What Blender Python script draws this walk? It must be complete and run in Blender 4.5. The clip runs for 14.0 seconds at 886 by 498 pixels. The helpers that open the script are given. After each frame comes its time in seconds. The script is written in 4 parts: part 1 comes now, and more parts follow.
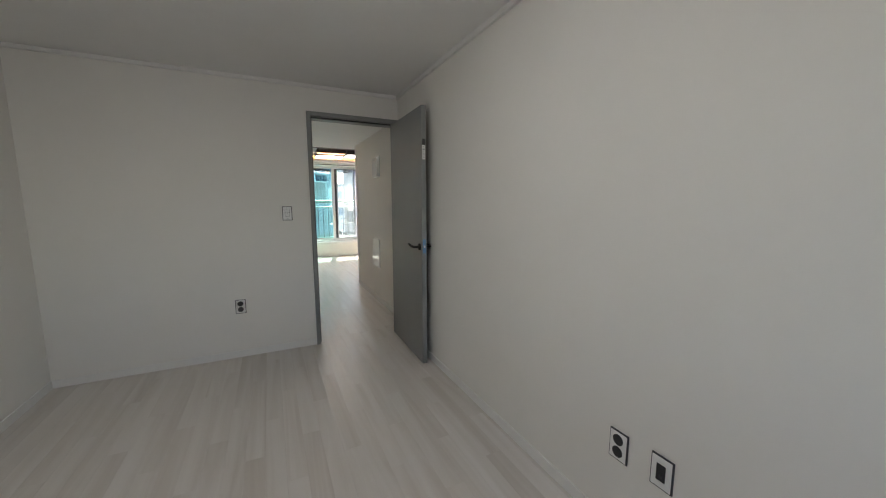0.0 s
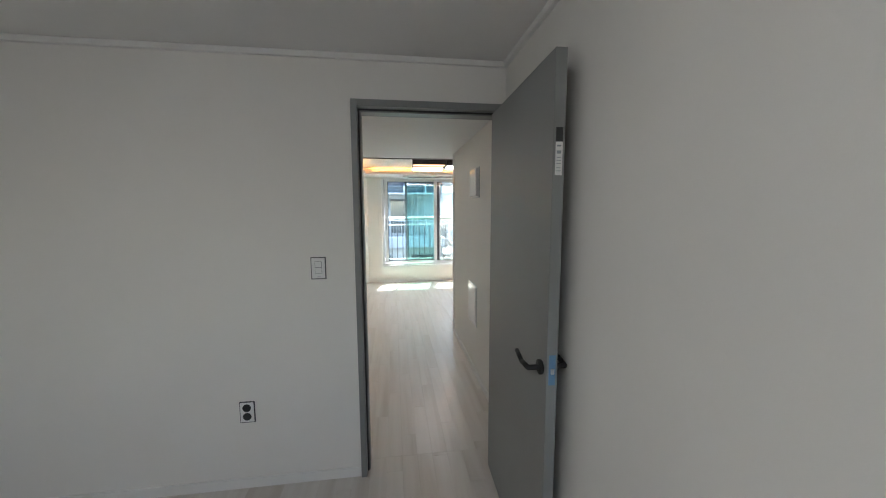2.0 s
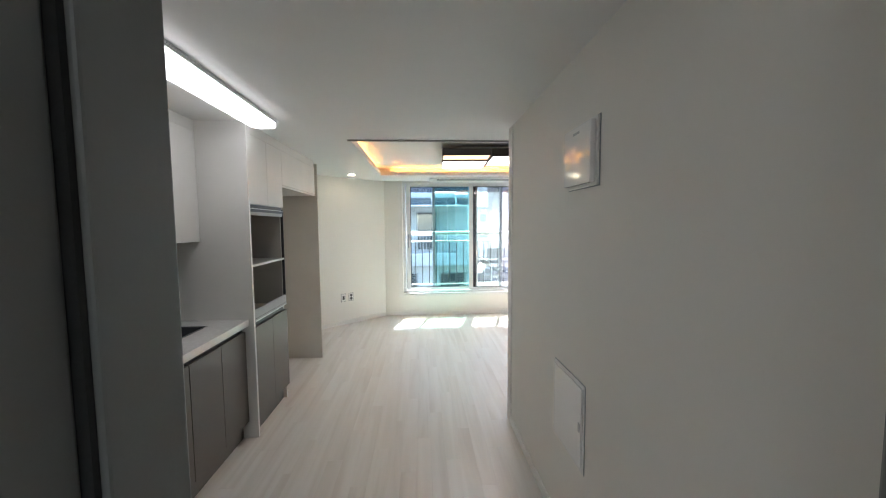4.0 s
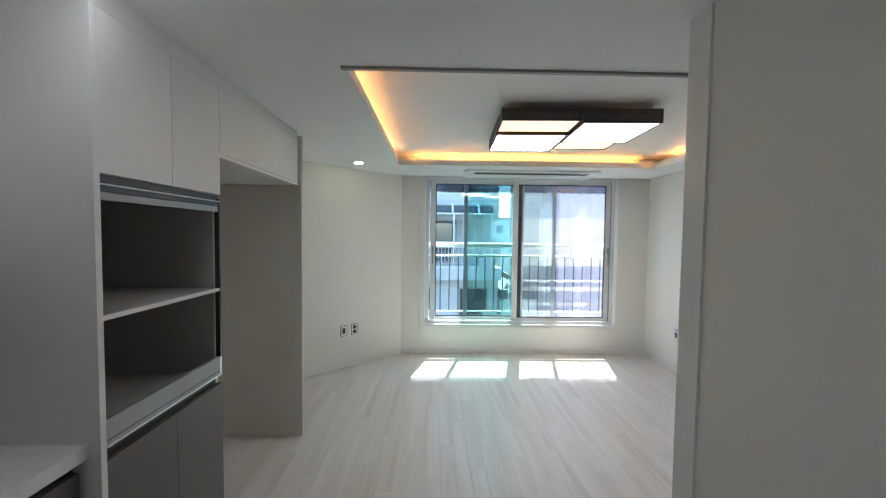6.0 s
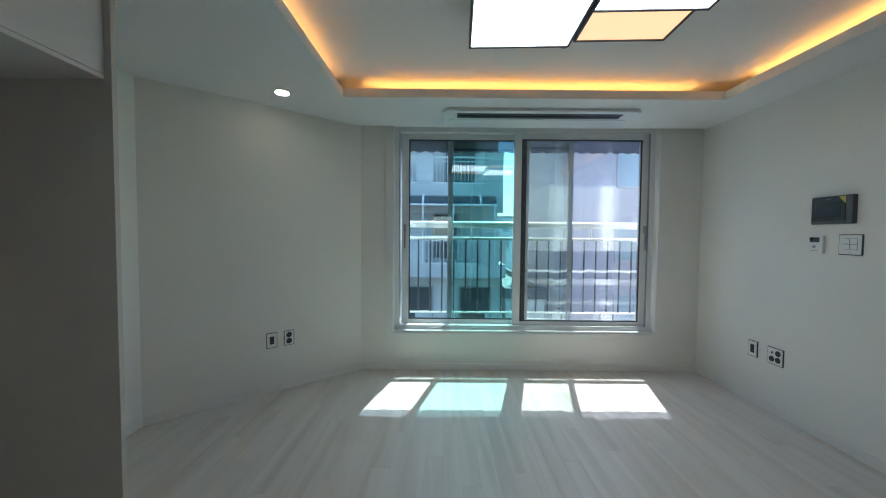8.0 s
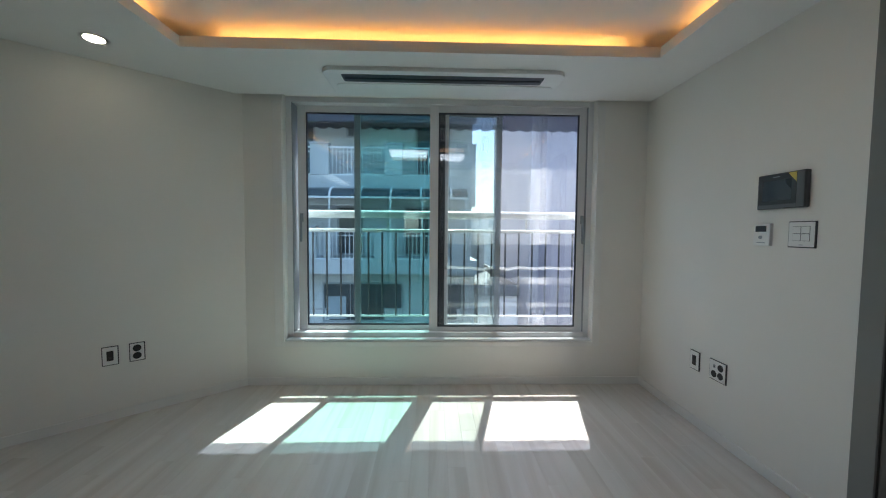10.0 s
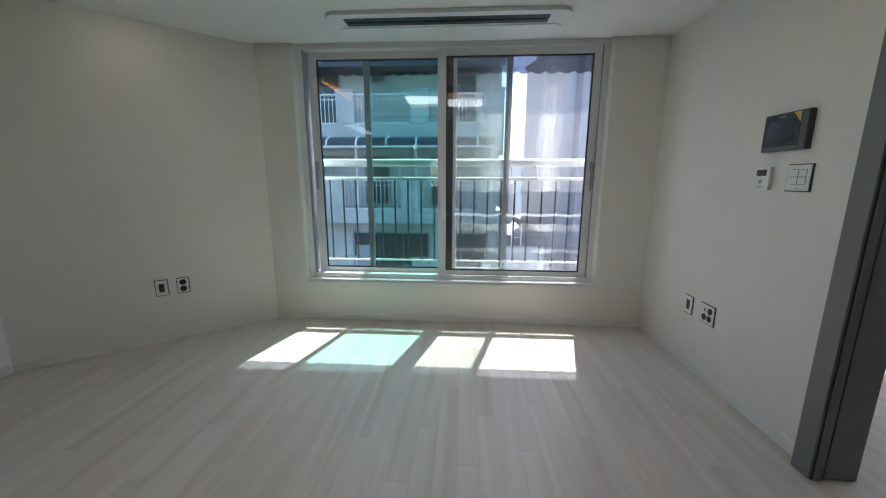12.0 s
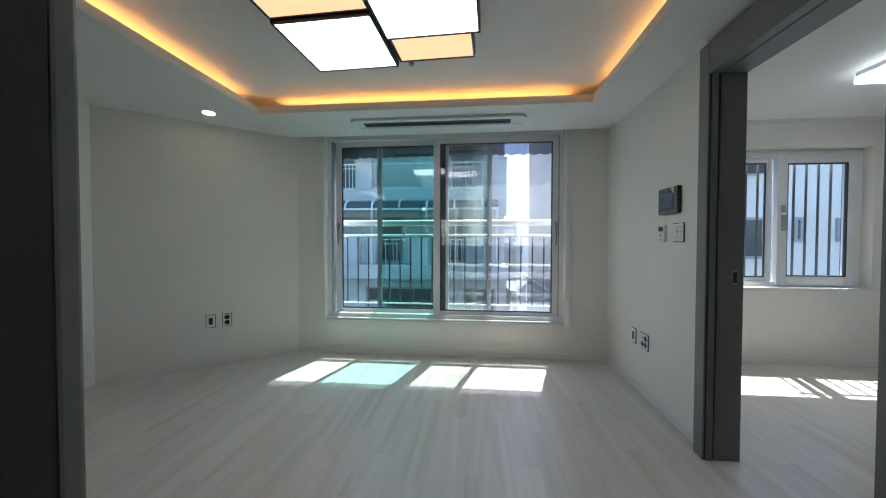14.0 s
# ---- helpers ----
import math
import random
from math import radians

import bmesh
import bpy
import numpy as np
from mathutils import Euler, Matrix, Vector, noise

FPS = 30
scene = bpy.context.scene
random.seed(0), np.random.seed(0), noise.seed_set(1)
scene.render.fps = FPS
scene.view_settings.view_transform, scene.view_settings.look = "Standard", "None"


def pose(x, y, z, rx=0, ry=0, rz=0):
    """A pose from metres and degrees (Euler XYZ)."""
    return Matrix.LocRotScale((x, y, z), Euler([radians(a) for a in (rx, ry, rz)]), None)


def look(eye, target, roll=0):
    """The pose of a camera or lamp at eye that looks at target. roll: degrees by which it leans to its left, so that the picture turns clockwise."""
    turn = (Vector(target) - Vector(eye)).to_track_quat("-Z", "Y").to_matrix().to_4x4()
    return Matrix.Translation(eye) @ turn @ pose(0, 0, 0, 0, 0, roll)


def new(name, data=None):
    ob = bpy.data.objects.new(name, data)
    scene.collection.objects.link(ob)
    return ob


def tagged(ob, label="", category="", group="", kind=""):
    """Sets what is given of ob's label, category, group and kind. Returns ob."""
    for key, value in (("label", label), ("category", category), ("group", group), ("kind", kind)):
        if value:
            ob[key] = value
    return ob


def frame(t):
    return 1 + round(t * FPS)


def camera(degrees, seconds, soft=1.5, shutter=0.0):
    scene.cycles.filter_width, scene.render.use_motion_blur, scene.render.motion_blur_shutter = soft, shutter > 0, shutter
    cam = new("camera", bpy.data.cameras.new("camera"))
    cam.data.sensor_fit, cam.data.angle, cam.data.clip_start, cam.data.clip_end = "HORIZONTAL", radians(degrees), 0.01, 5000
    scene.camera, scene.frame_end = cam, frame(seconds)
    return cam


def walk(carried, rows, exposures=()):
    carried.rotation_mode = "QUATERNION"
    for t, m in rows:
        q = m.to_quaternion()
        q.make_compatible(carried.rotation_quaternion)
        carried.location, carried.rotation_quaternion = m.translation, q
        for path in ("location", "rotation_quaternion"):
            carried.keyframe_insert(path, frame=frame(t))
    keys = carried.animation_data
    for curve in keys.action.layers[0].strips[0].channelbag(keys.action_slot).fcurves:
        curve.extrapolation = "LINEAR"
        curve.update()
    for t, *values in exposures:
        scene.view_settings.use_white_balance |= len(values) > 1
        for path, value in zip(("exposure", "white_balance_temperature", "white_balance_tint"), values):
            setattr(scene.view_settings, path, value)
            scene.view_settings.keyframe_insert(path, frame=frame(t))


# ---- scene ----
cam = camera(103.1, 14.0, 1.1)

PATH = [
    (0, (-0.005, -9.08, 1.345), (0.87, -7.301, 1.082), 0.0),
    (0.5, (0.186, -8.786, 1.41), (0.783, -6.903, 1.096), 0.0),
    (1, (0.382, -8.463, 1.459), (0.93, -6.561, 1.173), -0.1),
    (1.5, (0.527, -8.078, 1.539), (0.938, -6.138, 1.279), -0.2),
    (2, (0.55, -7.632, 1.562), (0.824, -5.663, 1.34), -0.2),
    (2.5, (0.629, -7.146, 1.56), (0.874, -5.171, 1.364), -0.3),
    (3, (0.637, -6.729, 1.545), (0.837, -4.746, 1.368), 0.5),
    (3.2, (0.614, -6.546, 1.534), (0.802, -4.562, 1.377), 0.1),
    (5.3, (0.666, -4.943, 1.522), (0.691, -2.947, 1.403), 0.4),
    (5.5, (0.617, -4.78, 1.522), (0.647, -2.783, 1.424), 0.4),
    (6, (0.437, -4.437, 1.507), (0.476, -2.439, 1.427), 0.7),
    (6.5, (0.409, -4.092, 1.488), (0.449, -2.095, 1.394), 0.7),
    (7, (0.486, -3.793, 1.492), (0.508, -1.796, 1.393), 0.7),
    (7.5, (0.574, -3.507, 1.396), (0.578, -1.509, 1.309), 0.6),
    (8, (0.757, -3.253, 1.256), (0.757, -1.255, 1.179), 0.5),
    (8.5, (0.97, -3.023, 1.21), (0.992, -1.024, 1.133), 0.5),
    (9, (1.135, -2.851, 1.235), (1.176, -0.853, 1.151), 0.5),
    (9.2, (1.196, -2.823, 1.236), (1.255, -0.826, 1.155), 0.5),
    (11.3, (1.692, -2.727, 1.193), (1.731, -0.749, 0.903), 0.2),
    (11.5, (1.671, -2.751, 1.194), (1.659, -0.78, 0.854), 0.3),
    (12, (1.649, -2.89, 1.201), (1.532, -0.929, 0.824), 0.2),
    (12.5, (1.686, -3.06, 1.174), (1.517, -1.103, 0.8), 0.3),
    (13, (1.706, -3.217, 1.161), (1.516, -1.243, 0.896), 0.2),
    (13.5, (1.745, -3.406, 1.165), (1.548, -1.418, 1.069), 0.2),
    (14, (1.884, -3.537, 1.166), (1.687, -1.547, 1.121), 0.1),
]
EXPOSURE = [(0.0, 3.0, 6950, 13), (1.0, 2.93, 6600, 12), (3.0, 3.46, 6550, 13), (5.5, 2.75, 6100, 9), (7.0, 2.40, 5850, 8), (8.0, 1.74, 5650, 2), (9.0, 1.58, 5750, 4), (11.5, 1.66, 6150, 9), (12.5, 1.69, 6050, 9), (14.0, 1.71, 5850, 5)]
walk(cam, [(t, look(eye, target, roll)) for t, eye, target, roll in PATH], EXPOSURE)

# ---- world and sun ----
SUN_WAY = Vector((-0.272, -1.0, -2.0)).normalized()
world = bpy.data.worlds.new("sky")
scene.world = world
world.use_nodes = True
wn = world.node_tree
sky = wn.nodes.new("ShaderNodeTexSky")
sky.sky_type = "NISHITA"
sky.sun_disc = False
sky.sun_elevation = math.asin(-SUN_WAY.z)
sky.sun_rotation = math.atan2(-SUN_WAY.x, -SUN_WAY.y)
sky.air_density, sky.dust_density, sky.ozone_density = 1.0, 1.5, 1.0
wn.links.new(sky.outputs[0], wn.nodes["Background"].inputs[0])
wn.nodes["Background"].inputs[1].default_value = 0.15

sun_data = bpy.data.lights.new("sun", "SUN")
sun_data.energy, sun_data.angle, sun_data.color = 5.0, radians(0.5), (1.0, 0.95, 0.88)
sun = new("sun", sun_data)
sun.matrix_world = look((4, 6, 12), Vector((4, 6, 12)) + SUN_WAY)


# ---- materials ----
def material(name):
    m = bpy.data.materials.new(name)
    m.use_nodes = True
    nt = m.node_tree
    return m, nt, nt.nodes["Principled BSDF"]


def node(nt, kind, **values):
    n = nt.nodes.new(kind)
    for key, value in values.items():
        n.inputs[key.replace("_", " ")].default_value = value
    return n


def coords(nt, scale=(1, 1, 1), world_space=True):
    mp = nt.nodes.new("ShaderNodeMapping")
    mp.inputs["Scale"].default_value = scale
    if world_space:
        src = nt.nodes.new("ShaderNodeNewGeometry").outputs["Position"]
    else:
        src = nt.nodes.new("ShaderNodeTexCoord").outputs["Object"]
    nt.links.new(src, mp.inputs["Vector"])
    return mp


def ramp(nt, source, stops):
    r = nt.nodes.new("ShaderNodeValToRGB")
    e = r.color_ramp.elements
    while len(e) < len(stops):
        e.new(0.5)
    for el, (p, c) in zip(e, stops):
        el.position, el.color = p, (*c, 1)
    nt.links.new(source, r.inputs[0])
    return r


def add_bump(nt, bsdf, source, strength, distance):
    b = node(nt, "ShaderNodeBump", Strength=strength, Distance=distance)
    nt.links.new(source, b.inputs["Height"])
    nt.links.new(b.outputs[0], bsdf.inputs["Normal"])


def painted(name, colour, rough=0.5, vary=0.06, scale=3.0, grain=180.0, bump=0.15, metal=0.0, depth=0.001):
    """Paint, paper or laminate: broad tone drift, fine grain relief."""
    m, nt, b = material(name)
    n1 = node(nt, "ShaderNodeTexNoise", Scale=scale, Detail=3.0)
    n2 = node(nt, "ShaderNodeTexNoise", Scale=grain, Detail=4.0)
    mp = coords(nt)
    nt.links.new(mp.outputs[0], n1.inputs["Vector"])
    nt.links.new(mp.outputs[0], n2.inputs["Vector"])
    lo = [c * (1 - vary) for c in colour]
    hi = [min(1, c * (1 + vary)) for c in colour]
    r = ramp(nt, n1.outputs[0], [(0.3, lo), (0.7, hi)])
    nt.links.new(r.outputs[0], b.inputs["Base Color"])
    rr = ramp(nt, n2.outputs[0], [(0.2, [rough * 0.85] * 3), (0.8, [min(1, rough * 1.15)] * 3)])
    nt.links.new(rr.outputs[0], b.inputs["Roughness"])
    b.inputs["Metallic"].default_value = metal
    add_bump(nt, b, n2.outputs[0], bump, depth)
    return m


def wallpaper(name, colour):
    """Embossed paper: soft woven relief, roll seams too faint to paint, hand-hung unevenness."""
    m, nt, b = material(name)
    mp = coords(nt)
    broad = node(nt, "ShaderNodeTexNoise", Scale=1.3, Detail=4.0, Roughness=0.6)
    fine = node(nt, "ShaderNodeTexNoise", Scale=320.0, Detail=3.0)
    mid = node(nt, "ShaderNodeTexNoise", Scale=9.0, Detail=2.0)
    for n in (broad, fine, mid):
        nt.links.new(mp.outputs[0], n.inputs["Vector"])
    r = ramp(nt, broad.outputs[0], [(0.3, [c * 0.965 for c in colour]), (0.7, colour)])
    nt.links.new(r.outputs[0], b.inputs["Base Color"])
    b.inputs["Roughness"].default_value = 0.62
    b.inputs["Specular IOR Level"].default_value = 0.3
    mix = node(nt, "ShaderNodeMath")
    mix.operation = "MULTIPLY_ADD"
    mix.inputs[1].default_value = 6.0
    nt.links.new(mid.outputs[0], mix.inputs[0])
    nt.links.new(fine.outputs[0], mix.inputs[2])
    add_bump(nt, b, mix.outputs[0], 0.25, 0.0006)
    return m


def plank_wood():
    """Pale bleached-oak laminate: streaks along the plank, each plank with its own tone."""
    m, nt, b = material("bleached_oak")
    info = nt.nodes.new("ShaderNodeObjectInfo")
    island = nt.nodes.new("ShaderNodeNewGeometry")
    tone = node(nt, "ShaderNodeMath")
    tone.operation = "ADD"
    nt.links.new(info.outputs["Random"], tone.inputs[0])
    nt.links.new(island.outputs["Random Per Island"], tone.inputs[1])
    shift = nt.nodes.new("ShaderNodeCombineXYZ")
    mul = node(nt, "ShaderNodeMath")
    mul.operation = "MULTIPLY"
    mul.inputs[1].default_value = 37.0
    nt.links.new(tone.outputs[0], mul.inputs[0])
    for i in range(3):
        nt.links.new(mul.outputs[0], shift.inputs[i])
    add = nt.nodes.new("ShaderNodeVectorMath")
    add.operation = "ADD"
    nt.links.new(island.outputs["Position"], add.inputs[0])
    nt.links.new(shift.outputs[0], add.inputs[1])
    stretch = nt.nodes.new("ShaderNodeMapping")
    stretch.inputs["Scale"].default_value = (7.5, 0.42, 1.0)
    nt.links.new(add.outputs[0], stretch.inputs["Vector"])
    streak = node(nt, "ShaderNodeTexNoise", Scale=1.0, Detail=5.0, Roughness=0.55, Distortion=1.1)
    nt.links.new(stretch.outputs[0], streak.inputs["Vector"])
    pores = nt.nodes.new("ShaderNodeMapping")
    pores.inputs["Scale"].default_value = (420.0, 14.0, 1.0)
    nt.links.new(add.outputs[0], pores.inputs["Vector"])
    pore = node(nt, "ShaderNodeTexNoise", Scale=1.0, Detail=2.0)
    nt.links.new(pores.outputs[0], pore.inputs["Vector"])
    r = ramp(nt, streak.outputs[0], [(0.30, (0.535, 0.482, 0.425)), (0.46, (0.602, 0.556, 0.502)), (0.56, (0.635, 0.592, 0.54)), (0.70, (0.665, 0.626, 0.577))])
    hue = nt.nodes.new("ShaderNodeHueSaturation")
    frac = node(nt, "ShaderNodeMath")
    frac.operation = "FRACT"
    nt.links.new(tone.outputs[0], frac.inputs[0])
    val = nt.nodes.new("ShaderNodeMapRange")
    val.inputs["To Min"].default_value, val.inputs["To Max"].default_value = 0.985, 1.015
    nt.links.new(frac.outputs[0], val.inputs["Value"])
    nt.links.new(val.outputs[0], hue.inputs["Value"])
    nt.links.new(r.outputs[0], hue.inputs["Color"])
    nt.links.new(hue.outputs[0], b.inputs["Base Color"])
    b.inputs["Roughness"].default_value = 0.31
    add_bump(nt, b, pore.outputs[0], 0.12, 0.0004)
    return m


def glass(name, tint, gloss=1.0, film_haze=0.0):
    """Window pane: straight-through tinted transmission and a mirror coat."""
    m, nt, b = material(name)
    m.use_transparent_shadow = True
    nt.nodes.remove(b)
    out = nt.nodes["Material Output"]
    tr = node(nt, "ShaderNodeBsdfTransparent")
    tr.inputs[0].default_value = (*tint, 1)
    gl = node(nt, "ShaderNodeBsdfGlossy")
    gl.inputs["Roughness"].default_value = 0.01
    lw = node(nt, "ShaderNodeLayerWeight", Blend=0.5)
    pw = node(nt, "ShaderNodeMath")
    pw.operation = "POWER"
    pw.inputs[1].default_value = 5.0
    fr = node(nt, "ShaderNodeMath")
    fr.operation = "MULTIPLY_ADD"
    fr.inputs[1].default_value, fr.inputs[2].default_value = 0.8, 0.035 * gloss
    nt.links.new(lw.outputs["Facing"], pw.inputs[0])
    nt.links.new(pw.outputs[0], fr.inputs[0])
    mx = nt.nodes.new("ShaderNodeMixShader")
    nt.links.new(fr.outputs[0], mx.inputs[0])
    nt.links.new(tr.outputs[0], mx.inputs[1])
    nt.links.new(gl.outputs[0], mx.inputs[2])
    if not film_haze:
        nt.links.new(mx.outputs[0], out.inputs[0])
        return m
    # protective film left on the pane: hazy all over, with a clear gap between two sheets; its sun glints are painted
    # as fixed speckle in two uprights
    scatter = node(nt, "ShaderNodeBsdfTranslucent")
    scatter.inputs[0].default_value = (0.9, 0.88, 0.87, 1)

    def calc(op, a, b=0.0, c=0.0):
        n = nt.nodes.new("ShaderNodeMath")
        n.operation = op
        for i, v in enumerate((a, b, c)):
            if isinstance(v, (int, float)):
                n.inputs[i].default_value = v
            else:
                nt.links.new(v, n.inputs[i])
        return n.outputs[0]

    def step(value, lo, hi):
        n = nt.nodes.new("ShaderNodeMapRange")
        n.inputs["From Min"].default_value, n.inputs["From Max"].default_value = lo, hi
        nt.links.new(value, n.inputs["Value"])
        return n.outputs[0]

    place = nt.nodes.new("ShaderNodeSeparateXYZ")
    nt.links.new(nt.nodes.new("ShaderNodeNewGeometry").outputs["Position"], place.inputs[0])
    wave = node(nt, "ShaderNodeTexNoise", Scale=1.0, Detail=1.0)
    nt.links.new(coords(nt, (9.0, 1.0, 1.0)).outputs[0], wave.inputs["Vector"])
    speck = node(nt, "ShaderNodeTexNoise", Scale=125.0, Detail=2.0)
    nt.links.new(coords(nt).outputs[0], speck.inputs["Vector"])
    broad = node(nt, "ShaderNodeTexNoise", Scale=1.0, Detail=3.0)
    nt.links.new(coords(nt, (12.0, 1.0, 3.0)).outputs[0], broad.inputs["Vector"])
    x = calc("MULTIPLY_ADD", broad.outputs[0], 0.16, place.outputs["X"])
    z = calc("MULTIPLY_ADD", wave.outputs[0], 0.04, place.outputs["Z"])
    glint_band = calc("MAXIMUM", step(calc("ABSOLUTE", calc("SUBTRACT", x, 1.96)), 0.14, 0.02), step(calc("ABSOLUTE", calc("SUBTRACT", x, 2.40)), 0.12, 0.02))
    glints = calc("MULTIPLY", step(speck.outputs[0], 0.47, 0.60), glint_band)
    sheet = calc("MAXIMUM", step(z, 0.872, 0.868), step(z, 1.138, 1.142))
    fold = calc("MULTIPLY", step(calc("ABSOLUTE", calc("SUBTRACT", z, 0.945)), 0.014, 0.009), 2.2)
    amount = calc("MINIMUM", calc("MULTIPLY", calc("MAXIMUM", calc("MULTIPLY", calc("MULTIPLY_ADD", glints, 4.4, calc("MULTIPLY_ADD", broad.outputs[0], 0.5, 0.45)), sheet), fold), film_haze), 0.9)
    film = nt.nodes.new("ShaderNodeMixShader")
    nt.links.new(amount, film.inputs[0])
    nt.links.new(mx.outputs[0], film.inputs[1])
    nt.links.new(scatter.outputs[0], film.inputs[2])
    nt.links.new(film.outputs[0], out.inputs[0])
    return m


def glowing(name, colour, strength):
    m, nt, b = material(name)
    b.inputs["Base Color"].default_value = (*[min(0.9, c) for c in colour], 1)
    b.inputs["Emission Color"].default_value = (*colour, 1)
    b.inputs["Emission Strength"].default_value = strength
    return m


WALL = wallpaper("wall_paper", (0.808, 0.79, 0.742))
CEIL = wallpaper("ceiling_paper", (0.82, 0.815, 0.80))
OAK = plank_wood()
SUBFLOOR = painted("subfloor", (0.22, 0.19, 0.16), 0.8)
COVE_SHADE = painted("shaded_cove_trim", (0.30, 0.285, 0.275), 0.45, 0.05)
BASE = painted("baseboard_film", (0.78, 0.77, 0.74), 0.4, 0.03)
GREY = painted("grey_door_film", (0.225, 0.232, 0.226), 0.42, 0.05, 2.0, 240, 0.2)
GREY_FRAME = painted("dark_grey_frame_film", (0.185, 0.19, 0.184), 0.42, 0.05, 2.0, 240, 0.2)
GREY_DARK = painted("dark_gasket_and_shade", (0.03, 0.03, 0.03), 0.6)
WHITE_CAB = painted("white_matt_laminate", (0.71, 0.695, 0.665), 0.38, 0.03)
BROWN_CAB = painted("taupe_matt_laminate", (0.115, 0.103, 0.088), 0.4, 0.05)
BEIGE = painted("beige_laminate", (0.63, 0.585, 0.52), 0.42, 0.03)
CAB_IN = painted("taupe_board_and_shade", (0.44, 0.42, 0.385), 0.55, 0.05)
STONE = painted("engineered_stone", (0.68, 0.67, 0.65), 0.25, 0.05, 40, 400, 0.05)
ALU = painted("brushed_aluminium", (0.62, 0.64, 0.64), 0.3, 0.04, 6, 300, 0.1, 1.0)
TRAY = painted("satin_aluminium", (0.33, 0.335, 0.33), 0.45, 0.05, 6, 300, 0.1, 0.2)
BLACK = painted("black_plastic", (0.02, 0.02, 0.022), 0.35)
BLACK_METAL = painted("black_lever_metal", (0.006, 0.006, 0.006), 0.6, 0.1, 30, 300, 0.1, 0.0)
PLASTIC = painted("white_plastic", (0.78, 0.78, 0.76), 0.3, 0.02)
GLOSSY = painted("glossy_white_plastic", (0.86, 0.86, 0.85), 0.08, 0.02, 3.0, 100, 0.0)
EDGE_AND_SHADE = painted("dark_edge_and_shade", (0.045, 0.045, 0.05), 0.4)
PVC = painted("white_window_pvc", (0.74, 0.75, 0.76), 0.3, 0.03)
PVC_OUT = painted("grey_window_profile", (0.30, 0.33, 0.35), 0.35, 0.05)
LAMP_METAL = painted("dark_brown_lamp_metal", (0.035, 0.027, 0.024), 0.4, 0.1)
LIT_HOLE = painted("lit_lamp_hole", (0.15, 0.13, 0.125), 0.5)
BAR = painted("grey_steel_bar", (0.06, 0.062, 0.066), 0.4, 0.08, 8, 300, 0.05)
BAR_DARK = painted("slate_bar_paint", (0.035, 0.042, 0.048), 0.5, 0.08, 8, 300, 0.05)
RAIL_WHITE = painted("white_painted_rail", (0.78, 0.79, 0.78), 0.3, 0.03)
SINK = painted("dark_sink", (0.06, 0.065, 0.07), 0.3, 0.1)
TILE = painted("dark_glazed_tile", (0.09, 0.088, 0.085), 0.2, 0.15, 8)
GROUT = painted("grout", (0.16, 0.155, 0.15), 0.8)
BLUE_FILM = painted("blue_protective_film", (0.12, 0.25, 0.42), 0.35)
SCREEN = painted("dark_screen", (0.012, 0.018, 0.022), 0.08, 0.05, 3, 100, 0.0)
PHONE = painted("graphite_plastic", (0.05, 0.05, 0.052), 0.35)
BEZEL = painted("grey_bezel_plastic", (0.10, 0.10, 0.105), 0.4)
YELLOW = painted("yellow_sticker", (0.65, 0.52, 0.10), 0.5)
PAPER = painted("paper_label", (0.75, 0.75, 0.73), 0.6)
INTERLOCK = painted("navy_interlock", (0.045, 0.052, 0.065), 0.5)
CLEAR = glass("clear_glass", (0.965, 0.975, 0.98))
FILMED = glass("filmed_glass", (0.965, 0.97, 0.975), 2.2, 0.065)
TEAL = glass("teal_glass", (0.66, 0.86, 0.82))
TINT = glass("green_tinted_glass", (0.86, 0.945, 0.94), 2.2)
PALE = glass("pale_green_glass", (0.77, 0.84, 0.81))
FRINGE = glass("smoky_vinyl", (0.40, 0.40, 0.45), 0.3)
VINYL = painted("grey_vinyl", (0.30, 0.32, 0.36), 0.5)
PANEL_WHITE = glowing("white_lamp_panel", (0.96, 0.97, 1.0), 1.5)
PANEL_AMBER = glowing("amber_lamp_panel", (1.0, 0.54, 0.28), 0.38)
LED = glowing("amber_led_strip", (1.0, 0.42, 0.10), 4.7)
SPOT = glowing("warm_spot_lens", (1.0, 0.86, 0.62), 6.0)
TUBE = glowing("kitchen_lamp_cover", (0.97, 0.98, 1.0), 0.55)
ROOM_LAMP = glowing("side_room_lamp_cover", (0.97, 0.98, 1.0), 1.6)
BED_LAMP = glowing("bedroom_lamp_cover", (0.92, 0.96, 1.0), 0.86)
CONCRETE = painted("pale_render", (0.56, 0.58, 0.59), 0.8, 0.16, 0.6, 30, 0.3, 0.0, 0.004)
CONCRETE_2 = painted("lavender_grey_render", (0.42, 0.405, 0.46), 0.8, 0.08, 0.4, 30, 0.3, 0.0, 0.004)
CONCRETE_3 = painted("grey_cladding", (0.48, 0.48, 0.50), 0.75, 0.1, 0.5, 30, 0.3, 0.0, 0.004)
SHADE_WIN = painted("dark_window_glass", (0.05, 0.07, 0.08), 0.12, 0.2, 0.5)
PALE_WIN = painted("pale_window_glass", (0.36, 0.44, 0.50), 0.12, 0.15, 0.5)
FAR_WALL = painted("bright_far_render", (0.80, 0.79, 0.77), 0.8, 0.08, 0.3, 20, 0.3)
PEBBLE = painted("pebbled_cladding", (0.56, 0.55, 0.58), 0.7, 0.06, 9.0, 12, 1.0, 0.0, 0.02)
ROOF_GREY = painted("roof_coating", (0.20, 0.205, 0.21), 0.8, 0.1, 0.6, 30, 0.3)
ROAD = painted("asphalt", (0.06, 0.06, 0.06), 0.9, 0.15, 0.3, 20, 0.4)


# ---- mesh helpers ----
PLACE = {}


